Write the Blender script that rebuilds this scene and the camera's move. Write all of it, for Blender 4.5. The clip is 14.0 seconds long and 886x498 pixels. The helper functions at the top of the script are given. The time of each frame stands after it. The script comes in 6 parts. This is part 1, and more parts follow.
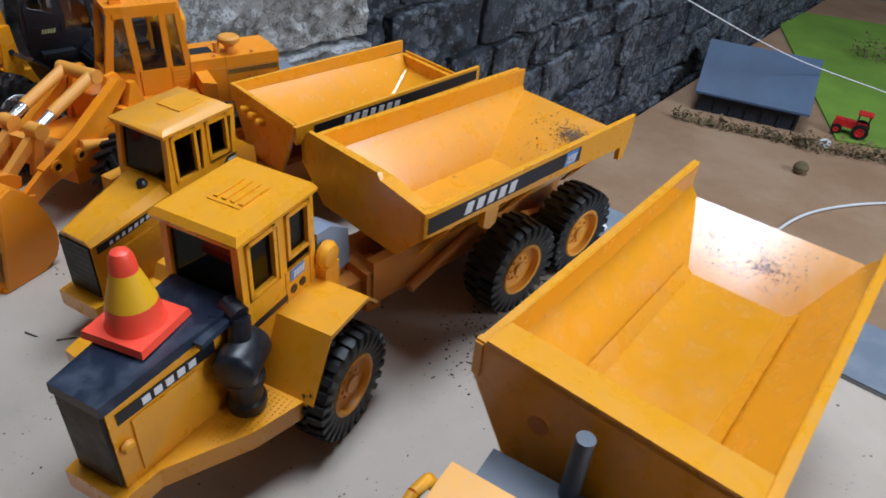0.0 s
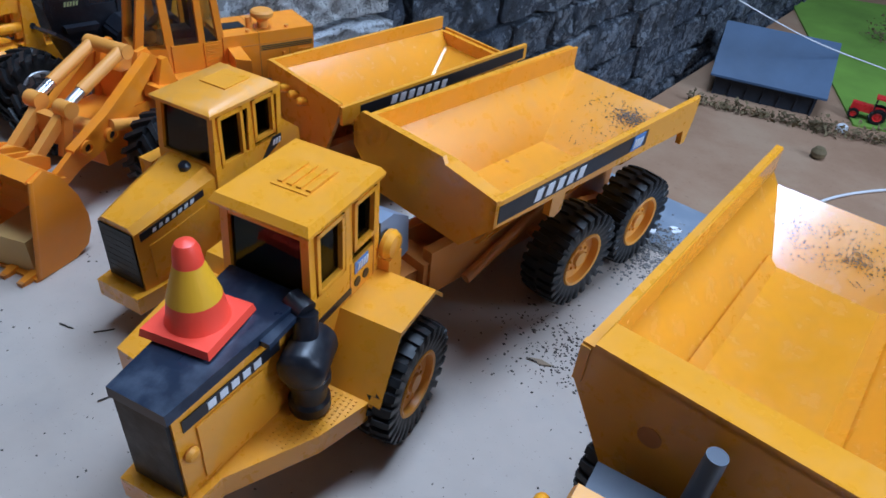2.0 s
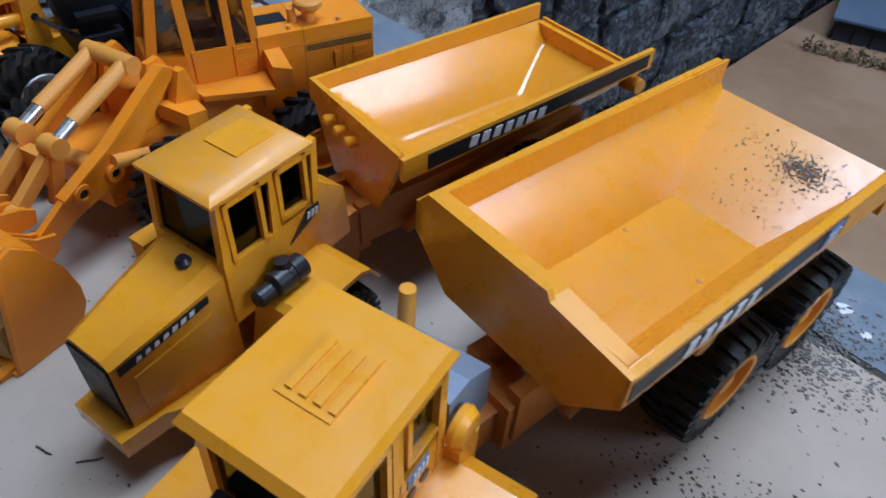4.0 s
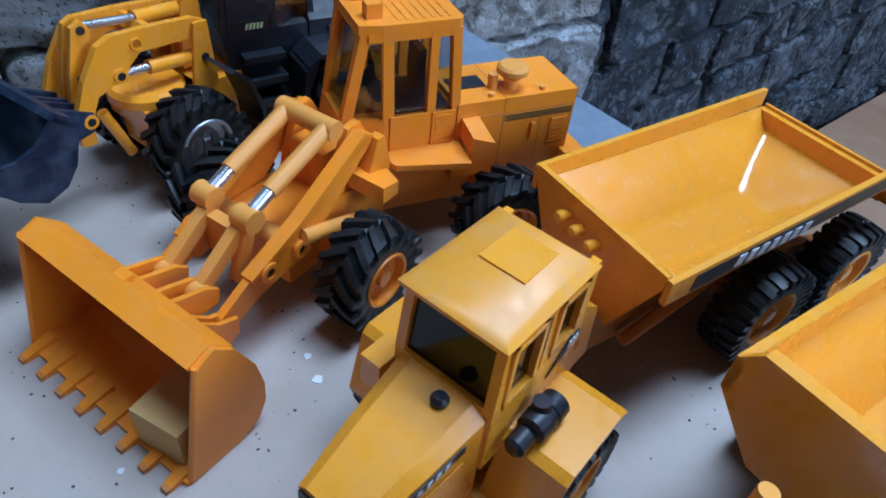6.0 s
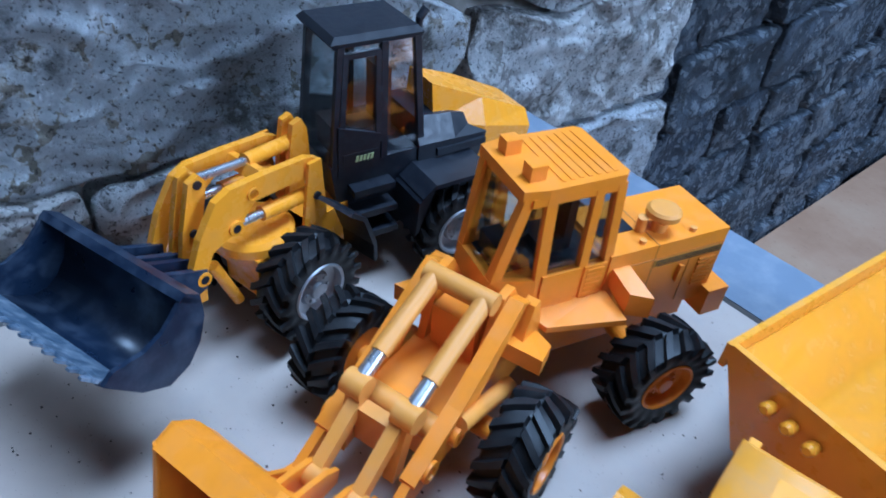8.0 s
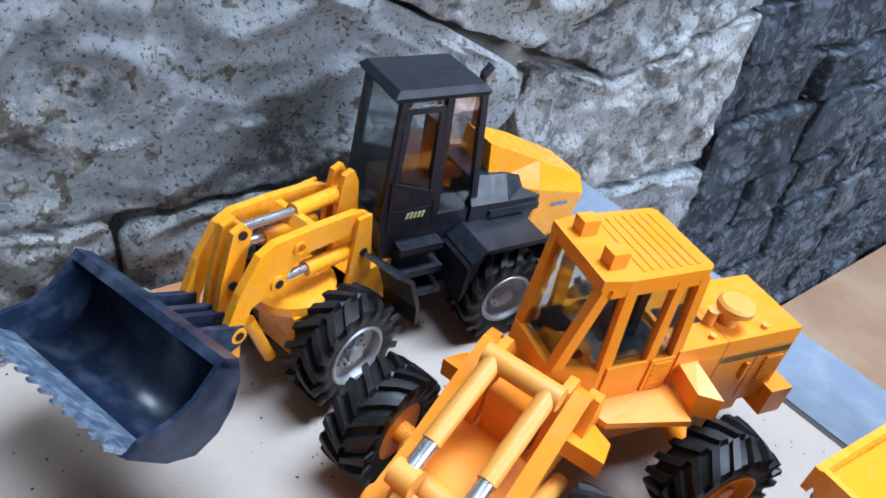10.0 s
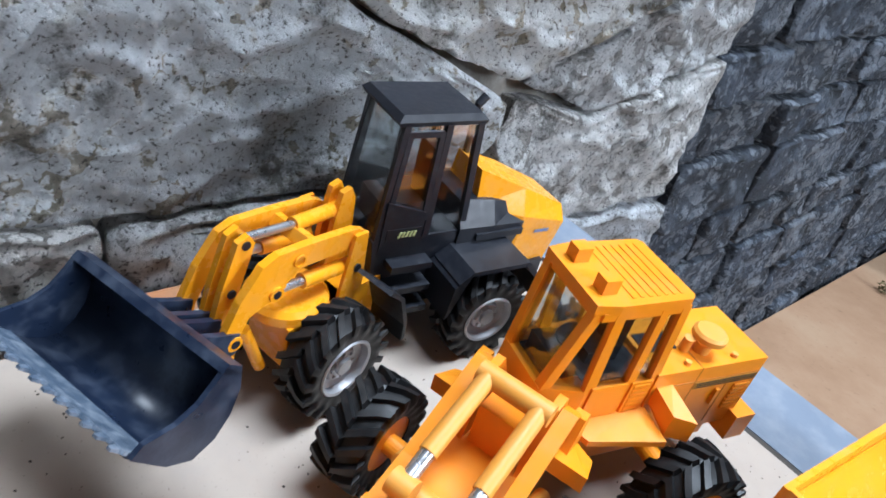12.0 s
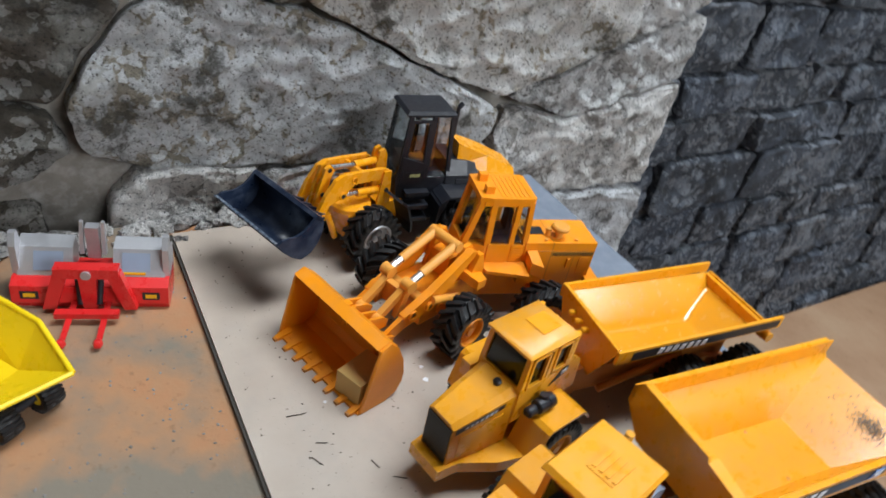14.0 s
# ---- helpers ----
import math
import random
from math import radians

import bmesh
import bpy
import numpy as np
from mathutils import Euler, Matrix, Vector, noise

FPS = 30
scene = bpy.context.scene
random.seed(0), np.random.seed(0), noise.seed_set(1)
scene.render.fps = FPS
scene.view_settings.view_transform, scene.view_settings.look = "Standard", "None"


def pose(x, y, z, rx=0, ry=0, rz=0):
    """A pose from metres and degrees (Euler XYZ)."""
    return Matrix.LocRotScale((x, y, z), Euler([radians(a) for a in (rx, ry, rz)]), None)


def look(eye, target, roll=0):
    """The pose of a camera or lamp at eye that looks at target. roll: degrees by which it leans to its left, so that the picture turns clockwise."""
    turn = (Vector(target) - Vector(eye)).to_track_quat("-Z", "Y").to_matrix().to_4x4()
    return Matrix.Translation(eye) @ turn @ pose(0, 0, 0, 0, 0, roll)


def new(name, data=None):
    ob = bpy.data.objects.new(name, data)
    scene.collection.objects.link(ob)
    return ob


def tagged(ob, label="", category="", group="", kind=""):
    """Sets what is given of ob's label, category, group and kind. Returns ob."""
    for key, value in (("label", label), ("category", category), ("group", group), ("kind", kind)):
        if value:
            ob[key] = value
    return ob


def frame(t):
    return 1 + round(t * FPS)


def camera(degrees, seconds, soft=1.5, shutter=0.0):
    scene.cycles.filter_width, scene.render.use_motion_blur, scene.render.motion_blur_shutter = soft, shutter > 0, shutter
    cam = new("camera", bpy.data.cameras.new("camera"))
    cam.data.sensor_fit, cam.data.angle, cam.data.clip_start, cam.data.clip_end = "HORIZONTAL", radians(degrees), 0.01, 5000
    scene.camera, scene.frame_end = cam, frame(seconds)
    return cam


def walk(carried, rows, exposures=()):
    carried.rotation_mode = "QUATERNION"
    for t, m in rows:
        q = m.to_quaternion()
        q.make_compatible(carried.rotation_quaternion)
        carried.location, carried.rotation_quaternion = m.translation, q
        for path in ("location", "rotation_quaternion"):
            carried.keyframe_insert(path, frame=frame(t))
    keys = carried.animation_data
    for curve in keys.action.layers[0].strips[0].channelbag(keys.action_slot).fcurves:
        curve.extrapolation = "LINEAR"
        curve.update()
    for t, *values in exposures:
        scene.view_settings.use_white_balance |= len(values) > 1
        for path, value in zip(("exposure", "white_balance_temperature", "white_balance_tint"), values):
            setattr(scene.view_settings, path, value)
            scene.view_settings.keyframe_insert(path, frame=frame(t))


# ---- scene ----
cam = camera(66.9, 14.0, soft=1.6, shutter=0.4)
PATH = [
    (0, (0.0179, -0.0059, 0.1663), (0.0206, 0.7240, -0.3603), 5.63),
    (0.5, (0.0104, 0.0010, 0.1578), (0.0044, 0.7271, -0.3739), 5.22),
    (1, (0.0097, 0.0063, 0.1587), (0.0027, 0.7211, -0.3882), 4.73),
    (1.5, (0.0023, 0.0093, 0.1589), (-0.0042, 0.7244, -0.3875), 4.73),
    (2, (-0.0016, 0.0051, 0.1584), (0.0042, 0.7213, -0.3867), 6.16),
    (4.5, (-0.0229, 0.0921, 0.1518), (-0.1062, 0.7299, -0.4778), 3.35),
    (5, (-0.0402, 0.0860, 0.1484), (-0.1128, 0.7275, -0.4786), 4.65),
    (5.5, (-0.0595, 0.0946, 0.1515), (-0.1574, 0.7358, -0.4725), 4.99),
    (6, (-0.0717, 0.1065, 0.1497), (-0.1853, 0.7671, -0.4509), 6.93),
    (6.5, (-0.0763, 0.1071, 0.1603), (-0.1990, 0.7786, -0.4263), 6.44),
    (7, (-0.0847, 0.1102, 0.1677), (-0.2227, 0.7943, -0.4006), 6.34),
    (7.5, (-0.0943, 0.1113, 0.1629), (-0.2285, 0.7893, -0.4135), 5.68),
    (8, (-0.1212, 0.1336, 0.1615), (-0.2478, 0.8190, -0.4079), 5.44),
    (10.5, (-0.1464, 0.1469, 0.1582), (-0.2757, 0.8737, -0.3566), 12.92),
    (11, (-0.1559, 0.1491, 0.1440), (-0.2682, 0.8905, -0.3536), 15.63),
    (11.5, (-0.1585, 0.1487, 0.1454), (-0.2511, 0.8839, -0.3654), 16.91),
    (12, (-0.1501, 0.1358, 0.1614), (-0.2351, 0.8805, -0.3368), 15.55),
    (12.5, (-0.1518, 0.1286, 0.1603), (-0.2416, 0.8700, -0.3421), 15.60),
    (13, (-0.1337, 0.1010, 0.1741), (-0.2541, 0.8343, -0.3335), 13.48),
    (13.5, (-0.0918, 0.0073, 0.2206), (-0.2517, 0.7117, -0.3163), 9.46),
    (14, (-0.0557, -0.0169, 0.2378), (-0.2726, 0.6935, -0.2703), 12.33),
]
# seconds, stops, kelvin, tint
EXPOSURE = [(0.0, -0.18, 6050, 10), (0.5, -0.17, 5600, 10), (2.0, -0.14, 5050, 10), (4.5, -0.43, 5500, 10), (6.0, -0.12, 4750, 8), (7.5, 0.08, 4400, 7), (10.5, 0.8, 5700, 10), (12.5, 0.75, 6100, 10), (14.0, 0.15, 6650, 10)]
walk(cam, [(t, look(eye, target, roll)) for t, eye, target, roll in PATH], EXPOSURE)

# ---------------------------------------------------------------- light
world = bpy.data.worlds.new("world")
scene.world = world
world.use_nodes = True
sky = world.node_tree.nodes.new("ShaderNodeTexSky")
sky.sky_type = "NISHITA"
sky.sun_disc = False
sky.sun_elevation, sky.sun_rotation = radians(40), radians(60)
world.node_tree.links.new(sky.outputs[0], world.node_tree.nodes["Background"].inputs[0])
world.node_tree.nodes["Background"].inputs[1].default_value = 0.1


def area_lamp(name, eye, target, sx, sy, watts, colour):
    data = bpy.data.lights.new(name, "AREA")
    data.shape, data.size, data.size_y, data.energy, data.color = "RECTANGLE", sx, sy, watts, colour
    ob = new(name, data)
    ob.matrix_world = look(eye, target)
    return ob


# daylight in the roof window over the table
roof_light = area_lamp("roof_window_light", (0.13, 0.555, 1.395), (0.13, 0.555, 0.0), 0.92, 0.46, 30.0, (0.83, 0.92, 1.0))
roof_light.matrix_world = pose(0.13, 0.555, 1.395, 0, 0, 36)
# fill lamp added to brighten the stone wall and truck sides; no window known
area_lamp("added_fill_light", (1.792, -0.294, 0.95), (-0.2, 0.45, 0.05), 0.96, 0.86, 32.0, (0.86, 0.93, 1.0))

# ---------------------------------------------------------------- materials
def ramp(nodes, links, fac, stops):
    r = nodes.new("ShaderNodeValToRGB")
    el = r.color_ramp.elements
    while len(el) < len(stops):
        el.new(0.5)
    for e, (p, c) in zip(el, stops):
        e.position, e.color = p, (*c, 1)
    links.new(fac, r.inputs[0])
    return r.outputs[0]


def tex_noise(nodes, links, co, scale, detail=6, rough=0.6):
    n = nodes.new("ShaderNodeTexNoise")
    n.inputs["Scale"].default_value, n.inputs["Detail"].default_value, n.inputs["Roughness"].default_value = scale, detail, rough
    links.new(co, n.inputs["Vector"])
    return n.outputs["Fac"]


def mix(nodes, links, fac, a, b):
    m = nodes.new("ShaderNodeMix")
    m.data_type = "RGBA"
    for sock, v in ((m.inputs[0], fac), (m.inputs[6], a), (m.inputs[7], b)):
        if isinstance(v, (int, float)):
            sock.default_value = v
        elif isinstance(v, tuple):
            sock.default_value = (*v, 1)
        else:
            links.new(v, sock)
    return m.outputs[2]


def surface(name, base, rough=0.5, metal=0.0, dust=None, dust_amount=0.3, scale=120.0, coarse=25.0, bump=0.0, coat=0.0, vary=0.12, spec=0.5):
    """A surface with fine grain, coarse patches and, if dust is given, a dusting of that colour in patches."""
    m = bpy.data.materials.new(name)
    m.use_nodes = True
    nodes, links = m.node_tree.nodes, m.node_tree.links
    b = nodes["Principled BSDF"]
    co = nodes.new("ShaderNodeTexCoord").outputs["Object"]
    fine, big = tex_noise(nodes, links, co, scale), tex_noise(nodes, links, co, coarse, 4)
    dark = tuple(v * (1 - vary) for v in base)
    light = tuple(min(1, v * (1 + vary)) for v in base)
    col = ramp(nodes, links, big, [(0.3, dark), (0.7, light)])
    if dust:
        mask = ramp(nodes, links, fine, [(0.45, (0, 0, 0)), (0.75, (dust_amount,) * 3)])
        col = mix(nodes, links, mask, col, dust)
    links.new(col, b.inputs["Base Color"])
    links.new(ramp(nodes, links, fine, [(0.3, (max(rough - 0.08, 0.02),) * 3), (0.7, (min(rough + 0.1, 1),) * 3)]), b.inputs["Roughness"])
    b.inputs["Metallic"].default_value = metal
    b.inputs["Coat Weight"].default_value = coat
    b.inputs["Coat Roughness"].default_value = 0.12
    b.inputs["Specular IOR Level"].default_value = spec
    if bump:
        bn = nodes.new("ShaderNodeBump")
        bn.inputs["Strength"].default_value, bn.inputs["Distance"].default_value = bump, 0.0006
        links.new(fine, bn.inputs["Height"])
        links.new(bn.outputs[0], b.inputs["Normal"])
    return m


DUSTY = (0.42, 0.33, 0.24)
yellow = surface("yellow_paint", (0.82, 0.345, 0.010), 0.30, dust=DUSTY, dust_amount=0.06, scale=160, coarse=30, vary=0.04, coat=0.35)
yellow_gloss = surface("glossy_yellow_enamel", (0.82, 0.345, 0.010), 0.22, dust=DUSTY, dust_amount=0.06, scale=160, coarse=30, vary=0.04, coat=0.8)
yellow_dull = surface("dusty_yellow_paint", (0.78, 0.33, 0.02), 0.38, dust=DUSTY, dust_amount=0.22, scale=200, coarse=30, vary=0.07)
orange = surface("orange_plastic", (0.84, 0.275, 0.006), 0.36, dust=DUSTY, dust_amount=0.08, scale=180, coarse=30, vary=0.08, bump=0.05)
orange_pale = surface("pale_orange_plastic", (0.76, 0.32, 0.045), 0.45, dust=DUSTY, dust_amount=0.14, scale=200, vary=0.08)
chrome_yellow = surface("bright_yellow_paint", (0.85, 0.335, 0.008), 0.26, dust=DUSTY, dust_amount=0.10, scale=160, vary=0.05, coat=0.2)
lemon = surface("lemon_yellow_paint", (0.86, 0.60, 0.01), 0.3, vary=0.05)
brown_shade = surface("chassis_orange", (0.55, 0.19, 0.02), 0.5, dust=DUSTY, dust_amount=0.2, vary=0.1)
black_plastic = surface("black_plastic", (0.009, 0.0105, 0.016), 0.40, dust=(0.22, 0.23, 0.26), dust_amount=0.05, scale=500, vary=0.2, bump=0.05)
blue_black = surface("blue_black_paint", (0.010, 0.017, 0.036), 0.34, dust=(0.20, 0.24, 0.32), dust_amount=0.22, scale=140, vary=0.2, bump=0.04)
rubber = surface("tyre_rubber", (0.011, 0.011, 0.012), 0.42, dust=(0.24, 0.21, 0.18), dust_amount=0.05, spec=0.3, scale=260, vary=0.25, bump=0.15)
steel = surface("silver_metal", (0.62, 0.62, 0.63), 0.3, 0.9, scale=260, vary=0.1)
silver_paint = surface("dull_silver_paint", (0.50, 0.50, 0.52), 0.42, 0.65, dust=(0.3, 0.3, 0.3), dust_amount=0.3, scale=200, vary=0.15)
grey_plastic = surface("grey_plastic", (0.14, 0.16, 0.20), 0.45, dust=(0.5, 0.48, 0.45), dust_amount=0.2, vary=0.12)
tank_steel = surface("grey_blue_metal", (0.26, 0.31, 0.40), 0.4, 0.2, vary=0.12)
slate_plastic = surface("slate_grey_plastic", (0.075, 0.09, 0.12), 0.4, dust=(0.3, 0.3, 0.3), dust_amount=0.1, vary=0.15)
worn_edge = surface("worn_navy_steel", (0.10, 0.14, 0.20), 0.35, 0.3, dust=(0.40, 0.45, 0.52), dust_amount=0.8, scale=300, vary=0.3, bump=0.2)
decal_black = surface("black_decal", (0.014, 0.014, 0.018), 0.35, vary=0.15)
decal_white = surface("white_decal", (0.72, 0.72, 0.74), 0.4, vary=0.05)
decal_blue = surface("blue_decal", (0.10, 0.22, 0.50), 0.4, vary=0.1)
seat_brown = surface("brown_plastic", (0.11, 0.05, 0.032), 0.5, vary=0.15)
red_plastic = surface("red_paint", (0.62, 0.02, 0.02), 0.3, vary=0.08, coat=0.2)
cone_red = surface("fluorescent_red_plastic", (0.92, 0.075, 0.035), 0.42, vary=0.04)
cone_yellow = surface("yellow_band_plastic", (0.80, 0.42, 0.01), 0.45, vary=0.05)
wood_block = surface("pale_wood", (0.62, 0.40, 0.13), 0.55, scale=220, vary=0.15)
grey_slate = surface("slate_blue_roof", (0.055, 0.09, 0.16), 0.5, scale=60, coarse=8, vary=0.2)
dark_wall = surface("dark_shed_wall", (0.02, 0.026, 0.04), 0.7, vary=0.2)
field_green = surface("flocked_green_grass", (0.17, 0.30, 0.035), 0.9, scale=300, coarse=5, vary=0.25, bump=0.4)
plaster = surface("plain_plaster", (0.15, 0.145, 0.14), 0.9, scale=40, coarse=4, vary=0.1, bump=0.2)


def pane(name, tint, gloss):
    """Thin clear plastic: lets light straight through, tinted, with a sheen."""
    m = bpy.data.materials.new(name)
    m.use_nodes = True
    nodes, links = m.node_tree.nodes, m.node_tree.links
    through_, sheen, both = nodes.new("ShaderNodeBsdfTransparent"), nodes.new("ShaderNodeBsdfGlossy"), nodes.new("ShaderNodeMixShader")
    through_.inputs[0].default_value = (*tint, 1)
    sheen.inputs["Roughness"].default_value = 0.05
    facing = nodes.new("ShaderNodeLayerWeight")
    facing.inputs[0].default_value = 0.5
    links.new(ramp(nodes, links, facing.outputs["Facing"], [(0.0, (gloss,) * 3), (0.6, (gloss * 1.6,) * 3), (1.0, (0.6,) * 3)]), both.inputs[0])
    links.new(through_.outputs[0], both.inputs[1])
    links.new(sheen.outputs[0], both.inputs[2])
    links.new(both.outputs[0], nodes["Material Output"].inputs[0])
    return m


smoked = pane("smoked_window", (0.20, 0.23, 0.20), 0.035)
clear = pane("clear_window", (0.86, 0.89, 0.90), 0.08)


def board_material():
    """Pale hardboard, sprinkled with dark grit and grey smears."""
    m = bpy.data.materials.new("pale_hardboard")
    m.use_nodes = True
    nodes, links = m.node_tree.nodes, m.node_tree.links
    b = nodes["Principled BSDF"]
    co = nodes.new("ShaderNodeTexCoord").outputs["Object"]
    big, mid, fine = tex_noise(nodes, links, co, 9, 5), tex_noise(nodes, links, co, 60, 6), tex_noise(nodes, links, co, 900, 3)
    col = ramp(nodes, links, big, [(0.3, (0.36, 0.29, 0.235)), (0.55, (0.46, 0.385, 0.32)), (0.75, (0.53, 0.465, 0.40))])
    col = mix(nodes, links, ramp(nodes, links, mid, [(0.5, (0, 0, 0)), (0.8, (0.35,) * 3)]), col, (0.33, 0.30, 0.28))
    col = mix(nodes, links, ramp(nodes, links, fine, [(0.66, (0, 0, 0)), (0.74, (0.7,) * 3)]), col, (0.10, 0.085, 0.07))
    links.new(col, b.inputs["Base Color"])
    b.inputs["Roughness"].default_value = 0.62
    bn = nodes.new("ShaderNodeBump")
    bn.inputs["Strength"].default_value, bn.inputs["Distance"].default_value = 0.25, 0.0004
    links.new(mid, bn.inputs["Height"])
    links.new(bn.outputs[0], b.inputs["Normal"])
    return m


def ground_material(name, a, b_, c, scale):
    m = bpy.data.materials.new(name)
    m.use_nodes = True
    nodes, links = m.node_tree.nodes, m.node_tree.links
    b = nodes["Principled BSDF"]
    co = nodes.new("ShaderNodeTexCoord").outputs["Object"]
    big, fine = tex_noise(nodes, links, co, scale, 5, 0.65), tex_noise(nodes, links, co, scale * 25, 4)
    col = ramp(nodes, links, big, [(0.38, a), (0.5, b_), (0.62, c)])
    col = mix(nodes, links, ramp(nodes, links, fine, [(0.6, (0, 0, 0)), (0.8, (0.55,) * 3)]), col, tuple(v * 0.35 for v in b_))
    links.new(col, b.inputs["Base Color"])
    b.inputs["Roughness"].default_value = 0.8
    bn = nodes.new("ShaderNodeBump")
    bn.inputs["Strength"].default_value, bn.inputs["Distance"].default_value = 0.4, 0.0008
    links.new(fine, bn.inputs["Height"])
    links.new(bn.outputs[0], b.inputs["Normal"])
    return m


def stone_material(name, base, moss, crust, pale, amount):
    """Weathered stone: mottled grain, an olive film, and round lichen crusts in two sizes; amount says how many of them."""
    m = bpy.data.materials.new(name)
    m.use_nodes = True
    nodes, links = m.node_tree.nodes, m.node_tree.links
    b = nodes["Principled BSDF"]
    co = nodes.new("ShaderNodeTexCoord").outputs["Object"]
    rnd = nodes.new("ShaderNodeObjectInfo").outputs["Random"]
    zone, big = tex_noise(nodes, links, co, 9, 4), tex_noise(nodes, links, co, 26, 7, 0.65)
    mid, fine = tex_noise(nodes, links, co, 130, 9, 0.72), tex_noise(nodes, links, co, 520, 6, 0.72)

    def calc(op, p, q, r=None):
        n = nodes.new("ShaderNodeMath")
        n.operation = op
        for sock, v in zip(n.inputs, (p, q, r)):
            if isinstance(v, (int, float)):
                sock.default_value = v
            elif v is not None:
                links.new(v, sock)
        return n.outputs[0]

    col = ramp(nodes, links, mid, [(0.28, tuple(v * 0.42 for v in base)), (0.5, base), (0.74, tuple(min(1, v * 1.5) for v in base))])
    col = mix(nodes, links, ramp(nodes, links, big, [(0.42, (0, 0, 0)), (0.60, (0.75,) * 3)]), col, moss)
    # warped places, so that the crusts have crinkled edges
    warp = nodes.new("ShaderNodeTexNoise")
    warp.inputs["Scale"].default_value, warp.inputs["Detail"].default_value = 170, 5
    links.new(co, warp.inputs["Vector"])
    bent = nodes.new("ShaderNodeMix")
    bent.data_type, bent.blend_type = "RGBA", "LINEAR_LIGHT"
    bent.inputs[0].default_value = 0.0032
    links.new(co, bent.inputs[6])
    links.new(warp.outputs["Color"], bent.inputs[7])
    lichen_height = None
    for scale, tone, share in ((48, crust, 0.44), (95, pale, 0.50), (210, pale, 0.54)):
        vor = nodes.new("ShaderNodeTexVoronoi")
        vor.inputs["Scale"].default_value = scale
        links.new(bent.outputs[2], vor.inputs["Vector"])
        pick = nodes.new("ShaderNodeSeparateColor")
        links.new(vor.outputs["Color"], pick.inputs[0])
        # crusts crowd together in some zones and are rare in others
        chance = calc("MULTIPLY_ADD", zone, 1.5, share * amount - 0.75)
        radius = calc("MULTIPLY", calc("SUBTRACT", chance, pick.outputs[0]), 2.4)
        mask = calc("SUBTRACT", calc("MINIMUM", radius, 0.72), vor.outputs["Distance"])
        rough = calc("MULTIPLY_ADD", fine, 0.6, calc("SUBTRACT", mask, 0.27))
        cover = ramp(nodes, links, rough, [(0.0, (0, 0, 0)), (0.05, (0.55,) * 3), (0.2, (0.9,) * 3)])
        shade = mix(nodes, links, ramp(nodes, links, mid, [(0.35, (0.55,) * 3), (0.65, (0, 0, 0))]), tone, tuple(v * 0.55 for v in tone))
        col = mix(nodes, links, cover, col, shade)
        lichen_height = cover if lichen_height is None else calc("MAXIMUM", lichen_height, cover)
    # dark stains where water runs
    stain = tex_noise(nodes, links, co, 21, 9, 0.72)
    col = mix(nodes, links, ramp(nodes, links, stain, [(0.38, (0.85,) * 3), (0.46, (0, 0, 0))]), col, tuple(v * 0.28 for v in moss))
    # pits and hair cracks, with the shade in them painted into the colour
    col = mix(nodes, links, ramp(nodes, links, fine, [(0.385, (0.85,) * 3), (0.435, (0, 0, 0))]), col, tuple(v * 0.16 for v in base))
    tint = ramp(nodes, links, rnd, [(0.0, (0.82, 0.84, 0.88)), (0.5, (0.95, 0.95, 0.95)), (1.0, (1.0, 0.96, 0.92))])
    mul = nodes.new("ShaderNodeMix")
    mul.data_type, mul.blend_type = "RGBA", "MULTIPLY"
    mul.inputs[0].default_value = 1.0
    links.new(col, mul.inputs[6])
    links.new(tint, mul.inputs[7])
    links.new(mul.outputs[2], b.inputs["Base Color"])
    b.inputs["Roughness"].default_value = 0.9
    last = None
    for height, strength, distance in ((big, 0.6, 0.0025), (mid, 1.0, 0.0034), (lichen_height, 0.5, 0.0008), (fine, 0.9, 0.0012)):
        bn = nodes.new("ShaderNodeBump")
        bn.inputs["Strength"].default_value, bn.inputs["Distance"].default_value = strength, distance
        links.new(height, bn.inputs["Height"])
        if last is not None:
            links.new(last, bn.inputs["Normal"])
        last = bn.outputs[0]
    links.new(last, b.inputs["Normal"])
    return m


board_mat = board_material()
plaster_floor = ground_material("orange_plaster_ground", (0.42, 0.17, 0.07), (0.38, 0.20, 0.10), (0.20, 0.17, 0.13), 8)
tan_mat = ground_material("tan_board", (0.30, 0.175, 0.10), (0.345, 0.21, 0.125), (0.38, 0.25, 0.155), 5)
grey_board = surface("grey_painted_board", (0.155, 0.185, 0.235), 0.5, dust=(0.6, 0.6, 0.6), dust_amount=0.15, scale=90, coarse=15, vary=0.1)
# near-black colour that paints the shade of the gaps round the hardboard
gap_shade = surface("dark_gap_shade", (0.05, 0.042, 0.035), 0.8)
stone_olive = stone_material("olive_lichen_stone", (0.47, 0.41, 0.33), (0.25, 0.22, 0.155), (0.84, 0.83, 0.79), (0.92, 0.92, 0.91), 1.5)
stone_brown = stone_material("brown_weathered_stone", (0.14, 0.12, 0.098), (0.07, 0.062, 0.046), (0.31, 0.30, 0.27), (0.42, 0.41, 0.39), 1.0)
stone_pale = stone_material("pale_lichen_stone", (0.47, 0.455, 0.45), (0.34, 0.325, 0.30), (0.86, 0.87, 0.88), (0.93, 0.93, 0.93), 1.4)
stone_dark = stone_material("blue_grey_stone", (0.075, 0.089, 0.118), (0.042, 0.049, 0.061), (0.165, 0.19, 0.235), (0.25, 0.275, 0.32), 0.9)
joint_mat = surface("crumbled_earth_joint", (0.20, 0.18, 0.155), 0.95, dust=(0.40, 0.39, 0.37), dust_amount=0.5, scale=130, vary=0.4, bump=1.0)
